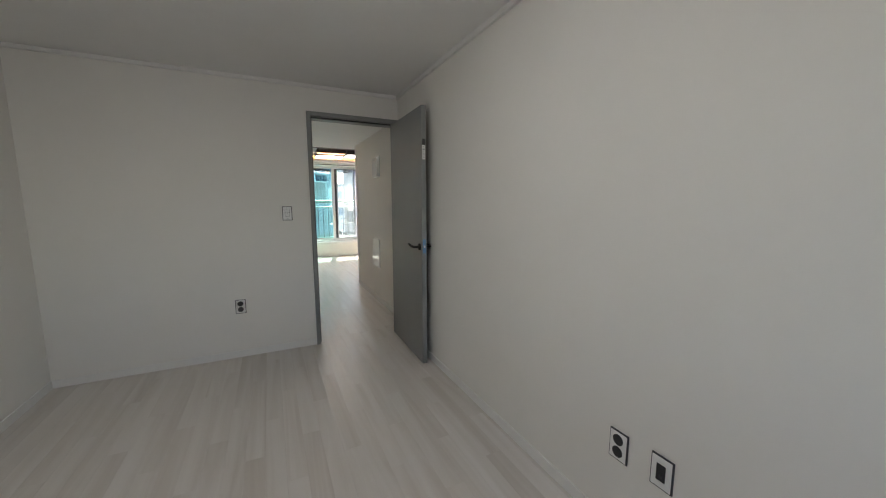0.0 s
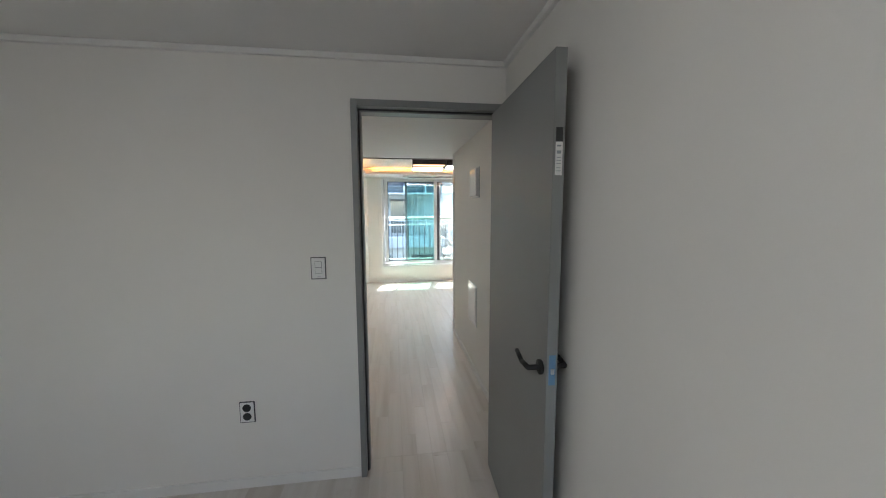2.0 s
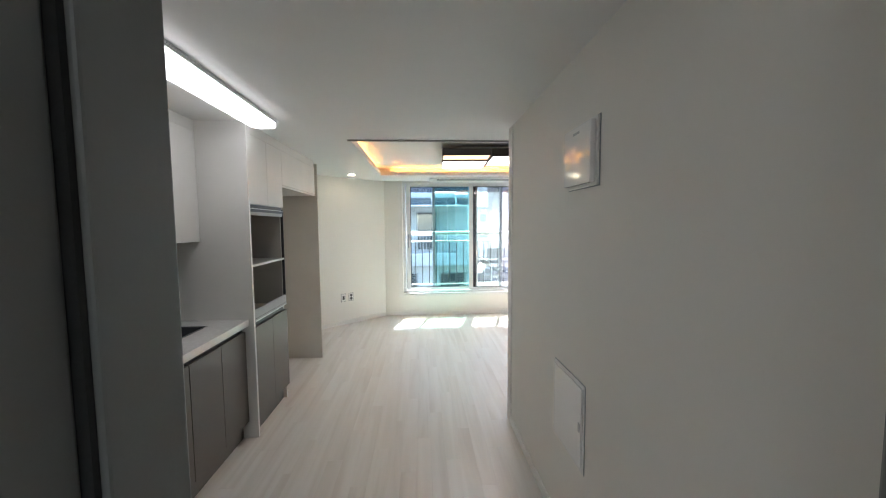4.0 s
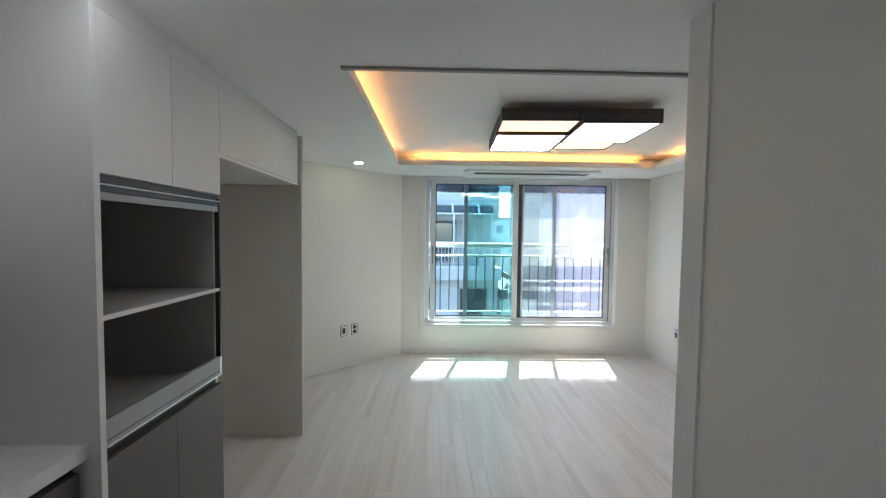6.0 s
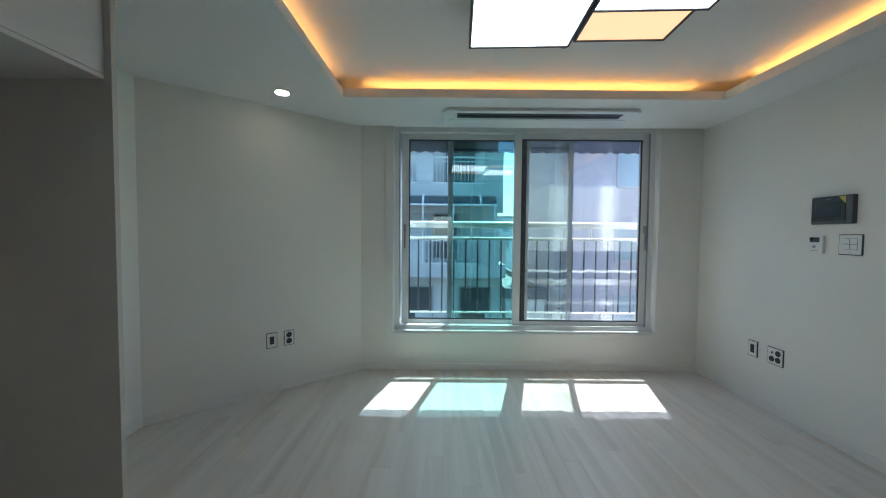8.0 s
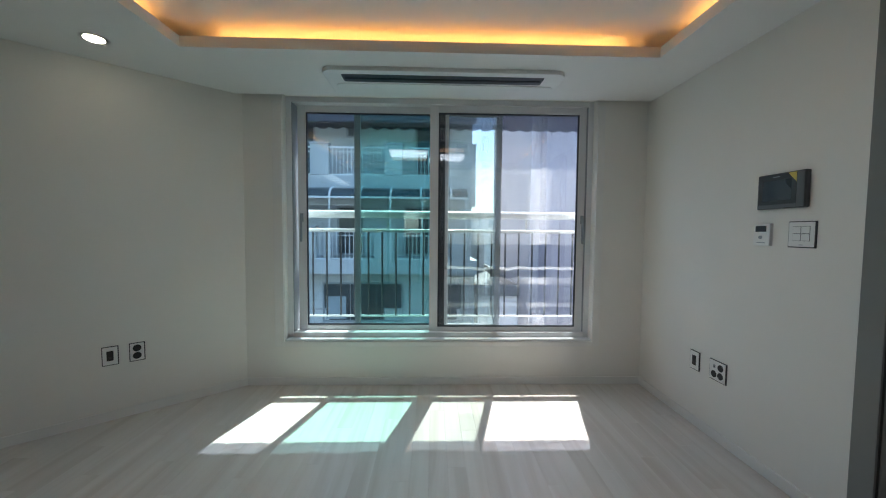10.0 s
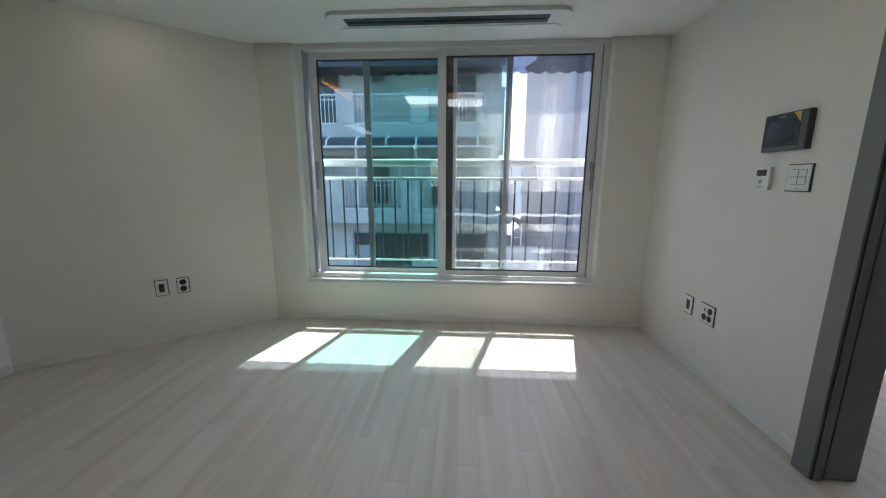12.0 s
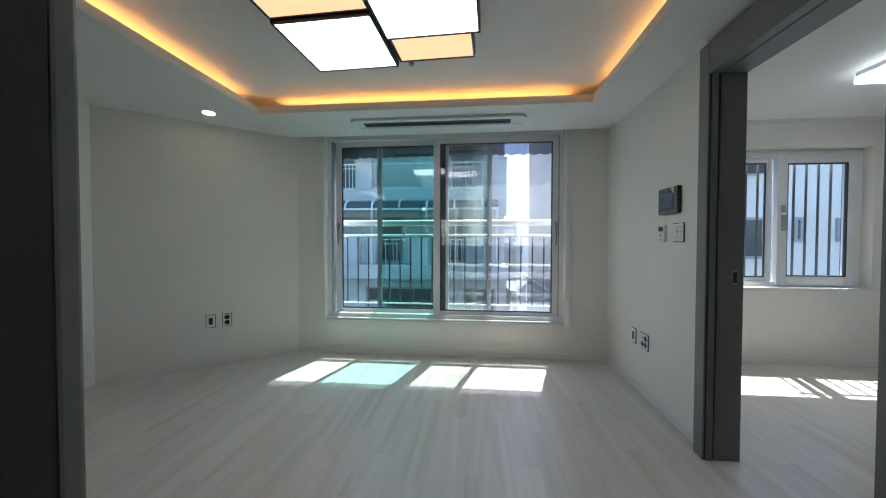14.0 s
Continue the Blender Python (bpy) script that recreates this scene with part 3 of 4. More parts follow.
def valance():
    """A strip of vinyl hanging from the lintel, its lower edge cut in scallops."""
    bm = bmesh.new()
    n, x0, x1 = 240, 0.0, 3.1
    top, low = [], []
    for y in (0.275, 0.278):
        a, b = [], []
        for i in range(n + 1):
            x = x0 + (x1 - x0) * i / n
            a.append(bm.verts.new((x, y, 2.34)))
            b.append(bm.verts.new((x, y, 2.096 - 0.020 * abs(math.sin(math.pi * x / 0.115)))))
        top.append(a)
        low.append(b)
    for k, flip in ((0, False), (1, True)):
        for i in range(n):
            f = (top[k][i], low[k][i], low[k][i + 1], top[k][i + 1])
            bm.faces.new(f[::-1] if flip else f)
    for i in range(n):
        bm.faces.new((low[0][i], low[1][i], low[1][i + 1], low[0][i + 1]))
    return bm


tagged(part("valance", boxes((0.0, 3.1, T, 0.282, 2.33, 2.36)), VINYL), "grey vinyl valance with a scalloped edge", "valance")
val = bpy.data.objects["valance"]
part("fringe", valance(), FRINGE, val, "smoky translucent fringe")

# side room window: fixed light and a tilt sash in a deep niche
window_2 = thing("window_2", pose(4.7, 0.2, S_Z0), "white tilting window in a deep niche with bars outside", "window", kind="structure")
WY = SY1 + 0.09
part("window_frame", frame_rect(S_X0, 5.475, S_Z0, 2.025, WY, WY + 0.07, 0.05), PVC, window_2)
part("filler", boxes((S_X0, S_X1, WY + 0.01, WY + 0.08, 2.027, S_Z1)), WALL, window_2)
part("filler", boxes((5.477, S_X1, WY + 0.01, WY + 0.08, S_Z0, 2.025)), WALL, window_2)
part("window_sill", boxes((S_X0 - 0.01, S_X1 + 0.01, SY1 - 0.014, WY, S_Z0 - 0.02, S_Z0 + 0.004), bevel=0.003), PVC, window_2)
sash(window_2, "fixed_light", 3.94, 4.74, 0.765, 1.985, WY + 0.02, WY + 0.06, 0.05, PVC, CLEAR)
s4 = sash(window_2, "tilt_sash", 4.765, 5.465, 0.745, 2.005, WY - 0.02, WY + 0.045, 0.085, PVC, CLEAR)
part("sash_handle", boxes((4.795, 4.825, WY - 0.05, WY - 0.02, 1.27, 1.42), bevel=0.006), PVC_OUT, s4, "grey lever handle")
part("sash_lock", boxes((4.790, 4.830, WY - 0.034, WY - 0.02, 1.45, 1.52), bevel=0.004), PVC_OUT, s4)
bars = thing("window_bars", pose(4.7, 0.36, 0.75), "dark steel security bars outside the window", "bars")
for i in range(6, 15):
    part("bar", rod(bmesh.new(), (3.98 + 0.115 * i, 0.45, 0.70), (3.98 + 0.115 * i, 0.45, 2.12), 0.011, 8), BAR_DARK, bars, smooth=True)
for z in (0.72, 2.10):
    part("cross_bar", boxes((4.62, 5.66, 0.44, 0.46, z - 0.012, z + 0.012)), BAR_DARK, bars)
for x in (4.64, 5.64):
    for z in (0.72, 2.10):
        part("anchor", rod(bmesh.new(), (x, SY1 + T, z), (x, 0.45, z), 0.01, 8), BAR_DARK, bars)


# ---- kitchen ----
KB, KF, KW = XL + 0.004, -0.568, -0.58          # back and front of the deep units
TALL = thing("oven_cabinet", pose(-0.88, -3.08, 0), "tall white and taupe cabinet with open appliance niche", "cabinet")
Y0, Y1 = -3.385, -2.775
part("side_panel", boxes((KB, KF + 0.004, Y0, Y0 + 0.020, 0, H - 0.002), bevel=0.0015), WHITE_CAB, TALL, "white end panel reaching the ceiling")
part("side_panel", boxes((KB, KF - 0.022, Y1 - 0.018, Y1, 0.0, 2.165)), WHITE_CAB, TALL)
part("back_panel", boxes((KB, KB + 0.01, Y0 + 0.02, Y1 - 0.018, 0.1, 2.165)), CAB_IN, TALL)
for r in ((KB + 0.01, KF - 0.024, Y0 + 0.02, Y0 + 0.024), (KB + 0.01, KF - 0.024, Y1 - 0.022, Y1 - 0.018), (KB + 0.01, KB + 0.014, Y0 + 0.024, Y1 - 0.022)):
    part("niche_lining", boxes((*r, 0.84, 1.66)), CAB_IN, TALL)
part("niche_top", boxes((KB + 0.014, KF - 0.024, Y0 + 0.024, Y1 - 0.022, 1.655, 1.673)), CAB_IN, TALL)
part("niche_bottom", boxes((KB + 0.014, KF - 0.024, Y0 + 0.024, Y1 - 0.022, 0.835, 0.853)), CAB_IN, TALL)
sh = part("shelf", boxes((KB + 0.014, KF - 0.005, Y0 + 0.024, Y1 - 0.022, 1.232, 1.250)), CAB_IN, TALL)
part("edge_band", boxes((KF - 0.0048, KF - 0.002, Y0 + 0.021, Y1 - 0.010, 1.234, 1.248)), WHITE_CAB, sh, "white edge band")
part("front_strip", boxes((KF - 0.022, KF - 0.002, Y1 - 0.012, Y1 - 0.002, 0.84, 1.66)), BLACK, TALL, "black edge profile")
part("top_profile", boxes((KF - 0.02, KF - 0.004, Y0 + 0.022, Y1 - 0.002, 1.626, 1.646), bevel=0.002), INTERLOCK, TALL, "dark grip profile")
part("profile_lip", boxes((KF - 0.02, KF - 0.001, Y0 + 0.022, Y1 - 0.002, 1.6465, 1.6505), bevel=0.001), ALU, TALL, "thin aluminium lip")
# black strip fills the gap, standing for the shade inside it
part("top_shadow_gap", boxes((KF - 0.03, KF - 0.012, Y0 + 0.022, Y1 - 0.002, 1.651, 1.678)), BLACK, TALL)
tray = part("pull_out_front", boxes((KF - 0.020, KF - 0.002, Y0 + 0.022, Y1 - 0.004, 0.838, 0.925), bevel=0.002), TRAY, TALL, "satin aluminium pull-out front")
part("groove", boxes((KF - 0.002, KF - 0.0012, Y0 + 0.024, Y1 - 0.006, 0.858, 0.861)), BLACK, tray)
part("end_cap", boxes((KF - 0.002, KF - 0.0008, Y1 - 0.016, Y1 - 0.0045, 0.840, 0.923)), ALU, tray)
part("lower_lip", boxes((KF - 0.0019, KF + 0.004, Y0 + 0.024, Y1 - 0.005, 0.838, 0.846), bevel=0.002), ALU, tray, "thin aluminium lip")
part("niche_profile", boxes((KF - 0.020, KF - 0.006, Y0 + 0.024, Y1 - 0.006, 1.600, 1.6255), bevel=0.003), TRAY, TALL, "satin aluminium edge profile")
ym = (Y0 + 0.02 + Y1) / 2
for a, b in ((Y0 + 0.022, ym - 0.001), (ym + 0.001, Y1 - 0.001)):
    part("upper_door", boxes((KF - 0.02, KF, a, b, 1.68, 2.165), bevel=0.0012), WHITE_CAB, TALL)
    part("lower_door", boxes((KF - 0.02, KF, a, b, 0.125, 0.798), bevel=0.0012), BROWN_CAB, TALL, "taupe door")
part("handle_channel", boxes((KF - 0.045, KF - 0.022, Y0 + 0.02, Y1 - 0.018, 0.80, 0.836)), BLACK, TALL)
part("lower_body", boxes((KB + 0.01, KF - 0.023, Y0 + 0.02, Y1 - 0.018, 0.12, 0.798)), BROWN_CAB, TALL)
part("toe_kick", boxes((KB + 0.01, KF - 0.05, Y0 + 0.02, Y1 - 0.001, 0, 0.12)), BROWN_CAB, TALL)
part("upper_body", boxes((KB + 0.01, KF - 0.022, Y0 + 0.02, Y1 - 0.018, 1.676, 2.165)), WHITE_CAB, TALL)
part("filler", boxes((KB, KF - 0.004, Y0 + 0.02, Y1, 2.168, H - 0.002)), WHITE_CAB, TALL, "white filler to the ceiling")

FR = thing("fridge_surround", pose(-0.87, -2.3, 0), "white cabinet bridging an empty fridge niche", "cabinet")
F0, F1 = -2.775, -1.857
part("body", boxes((KB, KF - 0.022, F0 + 0.001, F1, 1.872, 2.165)), WHITE_CAB, FR)
part("bottom_panel", boxes((KB, KF - 0.002, F0 + 0.001, F1, 1.853, 1.870)), WHITE_CAB, FR)
part("flap_door", boxes((KF - 0.02, KF, F0 + 0.001, F1 - 0.001, 1.872, 2.165), bevel=0.0012), WHITE_CAB, FR)
part("filler", boxes((KB, KF - 0.004, F0 + 0.001, F1, 2.168, H - 0.002)), WHITE_CAB, FR)
part("end_panel", boxes((KB, -0.541, F1, F1 + 0.022, 0, 2.205), bevel=0.0015), BEIGE, FR, "beige end panel standing on the floor")

# base units under a continuous worktop
def base_unit(y0, y1):
    u = thing("base_cabinet", pose(-0.88, (y0 + y1) / 2, 0), "taupe base cabinet under the pale worktop", "cabinet", "kitchen base cabinets")
    part("body", boxes((KB, KW - 0.067, y0, y1, 0.12, 0.60)), BROWN_CAB, u)
    m = (y0 + y1) / 2
    for a, b in ((y0 + 0.0015, m - 0.0015), (m + 0.0015, y1 - 0.0015)):
        part("door", boxes((KW - 0.065, KW - 0.045, a, b, 0.125, 0.782), bevel=0.0012), BROWN_CAB, u)
    part("handle_channel", boxes((KW - 0.085, KW - 0.066, y0, y1, 0.755, 0.820)), BLACK, u, "black handle channel")
    part("toe_kick", boxes((KB, KW - 0.09, y0, y1, 0, 0.12)), BROWN_CAB, u)


KY0 = Y_B1 + 0.004
for a, b in ((-3.99, Y0 - 0.002), (-4.78, -3.99), (KY0, -4.78)):
    base_unit(a + 0.001, b - 0.001)
SNK = (-1.07, -0.79, -4.28, -3.53)
wt = thing("worktop", pose(-0.88, -4.4, 0.81), "pale engineered-stone worktop along the wall", "worktop")
def slab_with_hole(x0, x1, y0, y1, z0, z1, hole):
    """One slab with a rectangular cut-out."""
    bm = bmesh.new()
    a, b, c, d = hole
    outer, inner = ((x0, y0), (x1, y0), (x1, y1), (x0, y1)), ((a, c), (b, c), (b, d), (a, d))
    rings = [[bm.verts.new((x, y, z)) for x, y in pts] for z in (z0, z1) for pts in (outer, inner)]
    lo, li, ho, hi = rings
    for i in range(4):
        k = (i + 1) % 4
        bm.faces.new((ho[i], ho[k], hi[k], hi[i]))
        bm.faces.new((lo[k], lo[i], li[i], li[k]))
        bm.faces.new((lo[i], lo[k], ho[k], ho[i]))
        bm.faces.new((li[k], li[i], hi[i], hi[k]))
    return bm


part("slab", slab_with_hole(KB, KW - 0.020, KY0, Y0 - 0.002, 0.822, 0.866, SNK), STONE, wt)
# taupe block below the ledge: the wall's shade is put into its colour
part("upstand", boxes((KB, KB + 0.075, KY0, Y0 - 0.002, 0.867, 0.935)), CAB_IN, wt, "taupe upstand, shade under the ledge put into its colour")
part("ledge", boxes((KB, KB + 0.09, KY0, Y0 - 0.002, 0.936, 0.955), bevel=0.003), STONE, wt)
sk = thing("kitchen_sink", pose(-0.93, -3.9, 0.65), "dark sink sunk into the worktop", "sink")
def basin():
    bm = bmesh.new()
    x0, x1, y0, y1 = SNK[0] + 0.001, SNK[1] - 0.001, SNK[2] + 0.001, SNK[3] - 0.001
    loops = []
    for inset, z in ((0, 0.868), (0.012, 0.868), (0.016, 0.862), (0.03, 0.68), (0.06, 0.66)):
        loops.append([bm.verts.new((x, y, z)) for x, y in ((x0 + inset, y0 + inset), (x1 - inset, y0 + inset), (x1 - inset, y1 - inset), (x0 + inset, y1 - inset))])
    for a, b in zip(loops, loops[1:]):
        for i in range(4):
            bm.faces.new((a[i], a[(i + 1) % 4], b[(i + 1) % 4], b[i]))
    bm.faces.new(loops[-1])
    return bm
part("bowl", basin(), SINK, sk)
part("drain", rod(bmesh.new(), (-0.93, -3.9, 0.655), (-0.93, -3.9, 0.664), 0.045, 20), ALU, sk)

def wall_unit(y0, y1):
    u = thing("wall_cabinet", pose(-1.04, (y0 + y1) / 2, 1.42), "white handleless wall cabinet under the ceiling", "cabinet", "kitchen wall cabinets")
    part("body", boxes((KB, -0.922, y0, y1, 1.425, 2.165)), WHITE_CAB, u)
    part("door", boxes((-0.92, -0.90, y0 + 0.0015, y1 - 0.0015, 1.42, 2.165), bevel=0.0012), WHITE_CAB, u)
    part("filler", boxes((KB, -0.905, y0, y1, 2.168, H - 0.002)), WHITE_CAB, u)


for a, b in ((-3.99, Y0 - 0.002), (-4.6, -3.99), (KY0, -4.6)):
    wall_unit(a + 0.0005, b - 0.0005)


TW, TH = 0.20, 0.064
splash = structure("backsplash", boxes((KB, KB + 0.004, KY0, Y0 - 0.003, 0.956, 1.419)), GROUT, "dark glazed tile backsplash over the worktop", "backsplash")
tile_me = bpy.data.meshes.new("tile")
tb = boxes((0, 0.007, 0.001, TW - 0.001, 0.001, TH - 0.001), bevel=0.0015)
tb.to_mesh(tile_me)
tb.free()
tile_me.materials.append(TILE)
for r in range(7):
    for c in range(11):
        y = Y0 - 0.004 - (c + 1) * TW - (TW / 2 if r % 2 else 0) + TW / 2
        if y + TW > Y0 - 0.003 or y < KY0 + 0.002:
            continue
        t = new("tile", tile_me)
        t.location = (KB + 0.0045, y, 0.958 + r * (TH + 0.0015))
        t.parent = splash


def rounded(x0, x1, y0, y1, r, n=6):
    pts = []
    for cx, cy, a0 in ((x1 - r, y1 - r, 0), (x0 + r, y1 - r, 90), (x0 + r, y0 + r, 180), (x1 - r, y0 + r, 270)):
        for i in range(n + 1):
            a = radians(a0 + 90 * i / n)
            pts.append((cx + r * math.cos(a), cy + r * math.sin(a)))
    return pts


# ---- ceiling fixtures ----
kl = thing("kitchen_lamp", pose(-0.425, -3.99, H), "long white ceiling lamp with perforated sides", "ceiling lamp")
part("housing", prism(rounded(-0.50, -0.345, -4.60, -3.385, 0.03), 2.216, H, 0.003), PLASTIC, kl)
part("cover", prism(rounded(-0.515, -0.352, -4.61, -3.375, 0.045), 2.186, 2.2155, 0.008), TUBE, kl, "glowing white cover")
pf = bmesh.new()
for i in range(75):
    for k in range(2):
        y = -4.57 + i * 0.0157 + (0.008 if k else 0)
        rod(pf, (-0.3455, y, 2.221 + 0.010 * k), (-0.3440, y, 2.221 + 0.010 * k), 0.0035, 6)
tagged(part("perforation", pf, PVC_OUT, kl), kind="stuff")

lamp_m = pose(1.385, -1.785, 0, 0, 0, -2.5)
lamp = thing("living_lamp", lamp_m, "dark-framed ceiling lamp of four white and amber panels", "ceiling lamp")
part("mount", boxes((-0.36, 0.35, -0.24, 0.24, 2.3265, H_COVE), bevel=0.004), PLASTIC, lamp, local=True)


def lamp_box(x0, x1, y0, y1, z0, panel):
    w = 0.012
    f = part("frame", boxes((x0, x0 + w, y0, y1, z0, 2.326), (x1 - w, x1, y0, y1, z0, 2.326), (x0 + w, x1 - w, y0, y0 + w, z0, 2.326),
                            (x0 + w, x1 - w, y1 - w, y1, z0, 2.326), (x0 + w, x1 - w, y0 + w, y1 - w, 2.316, 2.326)), LAMP_METAL, lamp, local=True)
    part("panel", boxes((x0 + w, x1 - w, y0 + w, y1 - w, z0 + 0.004, z0 + 0.010)), panel, f, "glowing panel", local=True)
    # dots paler than the metal: lamplight through the holes put into colour
    bm = bmesh.new()
    n = int((x1 - x0 - 0.03) / 0.016)
    for i in range(n):
        for k in range(3):
            x = x0 + 0.018 + i * 0.016 + (0.008 if k == 1 else 0)
            rod(bm, (x, y0 - 0.0008, z0 + 0.018 + 0.014 * k), (x, y0 + 0.001, z0 + 0.018 + 0.014 * k), 0.0030, 6)
    tagged(part("perforation", bm, LIT_HOLE, f, local=True), kind="stuff")


lamp_box(-0.52, -0.004, -0.385, -0.115, 2.250, PANEL_AMBER)
lamp_box(-0.52, -0.004, -0.110, 0.395, 2.235, PANEL_WHITE)
lamp_box(0.004, 0.505, -0.390, 0.110, 2.235, PANEL_WHITE)
lamp_box(0.012, 0.465, 0.114, 0.375, 2.250, PANEL_AMBER)

for name, r in (("left", (CX0 - 0.105, CX0 - 0.093, CY0 + 0.10, CY1 - 0.12)), ("right", (CX1 + 0.093, CX1 + 0.105, CY0 + 0.10, CY1 - 0.12)),
                ("far", (CX0 + 0.16, CX1 - 0.16, CY1 + 0.093, CY1 + 0.105))):
    tagged(part("led_strip", boxes((*r, H + 0.061, H + 0.067)), LED), "amber strip of light hidden in the ceiling cove", "light strip", "cove lights")

ac = thing("air_conditioner", pose(1.53, -0.31, H), "white one-way ceiling air conditioner with a dark slot", "air conditioner")
part("panel", prism(rounded(0.745, 2.295, -0.515, -0.10, 0.07), 2.214, H, 0.006), PLASTIC, ac)
part("inner_panel", prism(rounded(0.79, 2.27, -0.33, -0.12, 0.05), 2.208, 2.2135, 0.003), PLASTIC, ac)
part("slot", prism(rounded(0.86, 2.165, -0.460, -0.352, 0.012), 2.212, 2.2145), BLACK, ac, "dark air outlet")
part("blade", boxes((0.875, 2.15, -0.415, -0.395, 2.2085, 2.2118), bevel=0.001), BLACK_METAL, ac)
part("status_light", boxes((1.50, 1.56, -0.345, -0.338, 2.2065, 2.208)), PVC_OUT, ac)
part("sensor", boxes((1.05, 1.075, -0.30, -0.278, 2.206, 2.208)), PVC, ac)

dl = thing("downlight", pose(-0.372, -0.765, H), "small round recessed downlight glowing warm", "downlight")
bmr = ring(0, 0, -0.008, 0.0, 0.066, 0.045)
bmr.transform(pose(-0.372, -0.765, H, -90, 0, 0))
part("trim_ring", bmr, PLASTIC, dl, smooth=False)
part("lens", rod(bmesh.new(), (-0.372, -0.765, H - 0.005), (-0.372, -0.765, H + 0.01), 0.045, 24), SPOT, dl, "glowing lens")

sd = thing("ceiling_sensor", pose(1.44, -1.20, H_COVE), "small white round ceiling sensor", "sensor")
part("base", rod(bmesh.new(), (1.44, -1.20, H_COVE - 0.018), (1.44, -1.20, H_COVE), 0.036, 20), PLASTIC, sd, smooth=False)
part("eye", rod(bmesh.new(), (1.44, -1.20, H_COVE - 0.034), (1.44, -1.20, H_COVE - 0.018), 0.018, 16), PVC_OUT, sd, smooth=False)


def square_lamp(x, y, h, mat, label, drop=0.075):
    t = thing("square_lamp", pose(x, y, h), label, "ceiling lamp")
    part("housing", boxes((x - 0.30, x + 0.30, y - 0.30, y + 0.30, h - 0.03, h), bevel=0.004), PLASTIC, t)
    part("cover", boxes((x - 0.305, x + 0.305, y - 0.305, y + 0.305, h - drop, h - 0.031), bevel=0.008), mat, t, "glowing cover")


square_lamp(4.73, -1.16, H_ROOM, ROOM_LAMP, "square white ceiling lamp in the side room")
square_lamp(-0.24, -8.08, H_BED, BED_LAMP, "square white ceiling lamp in the bedroom", 0.15)


# ---- wall plates: local x to the right, z up, -y out of the wall ----
def plate(t, w, h):
    # near-black backing, wider at right and bottom: the plate's outline shadow in colour
    part("back_plate", boxes((-w / 2, w / 2, -0.006, 0, -h / 2, h / 2), bevel=0.002), EDGE_AND_SHADE, t, local=True)
    part("plate", boxes((-w / 2 + 0.0045, w / 2 - 0.0055, -0.0085, -0.006, -h / 2 + 0.0052, h / 2 - 0.0045), bevel=0.001), PLASTIC, t, "white face plate", local=True)


def round_socket(t, x, z, r=0.0205):
    c = part("socket", rod(bmesh.new(), (x, -0.0095, z), (x, -0.0085, z), r, 20), BLACK, t, "round black socket", local=True)
    part("socket_rim", ring(x, z, -0.0100, -0.0085, r + 0.0016, r, 20), EDGE_AND_SHADE, t, local=True)


def double_socket(m):
    t = thing("wall_socket", m, "white wall socket with two round black outlets", "socket", "wall sockets")
    plate(t, 0.080, 0.122)
    round_socket(t, -0.001, 0.026)
    round_socket(t, -0.001, -0.024)


def jack_socket(m):
    t = thing("data_socket", m, "white wall plate with a black data jack", "socket", "wall sockets")
    plate(t, 0.080, 0.122)
    part("jack", boxes((-0.017, 0.015, -0.0105, -0.0085, -0.030, 0.032), bevel=0.0008), BLACK, t, "black jack insert", local=True)
    part("jack_port", boxes((-0.006, 0.006, -0.0112, -0.0106, -0.018, -0.006)), EDGE_AND_SHADE, t, local=True)


def quad_socket(m):
    t = thing("wall_socket", m, "wide white wall socket with three black outlets", "socket", "wall sockets")
    plate(t, 0.122, 0.122)
    for x, z in ((-0.023, -0.023), (0.023, -0.023), (0.023, 0.024)):
        round_socket(t, x, z, 0.0185)
    part("small_jack", boxes((-0.030, -0.014, -0.0092, -0.0085, 0.012, 0.034)), PVC_OUT, t, local=True)
    part("jack_port", boxes((-0.026, -0.018, -0.0096, -0.0092, 0.018, 0.026)), BLACK, t, local=True)


def switch(m, cols, w):
    t = thing("light_switch", m, "white light switch with square rockers, its plate outlined in painted shadow", "switch")
    plate(t, w, 0.122)
    s = 0.036
    for c in range(cols):
        for r in range(2):
            x = (c - (cols - 1) / 2) * (s + 0.003)
            z = 0.004 + (0.5 - r) * (s - 0.002)
            part("rocker_seat", boxes((x - s / 2, x + s / 2, -0.0092, -0.0085, z - 0.0165, z + 0.0165)), EDGE_AND_SHADE, t, local=True)
            part("rocker", boxes((x - s / 2 + 0.0013, x + s / 2 - 0.0013, -0.0108, -0.0092, z - 0.0152, z + 0.0152), bevel=0.0008), PLASTIC, t, local=True)
    part("mark", boxes((-0.009, 0.009, -0.0088, -0.0085, -0.049, -0.046)), PVC_OUT, t, local=True)


double_socket(pose(-0.272, Y_B0, 0.452))
switch(pose(0.139, Y_B0, 1.248), 1, 0.080)
double_socket(pose(XBR, -8.245, 0.395, 0, 0, -90))
jack_socket(pose(XBR, -8.415, 0.405, 0, 0, -90))
jack_socket(pose(XR, -0.597, 0.415, 0, 0, -90))
quad_socket(pose(XR, -0.778, 0.415, 0, 0, -90))
switch(pose(XR, -1.205, 1.222, 0, 0, -90), 2, 0.122)
DIAG = math.degrees(math.atan2(1.01, 1.19))
for d, f in ((0.775, jack_socket), (0.645, double_socket)):
    u = Vector((-1.19, -1.01, 0)).normalized() * d
    f(pose(u.x, u.y, 0.415, 0, 0, DIAG))

ph = thing("video_door_phone", pose(XR, -1.112, 1.430, 0, 0, -90), "graphite video door phone with a dark glass screen", "door phone")
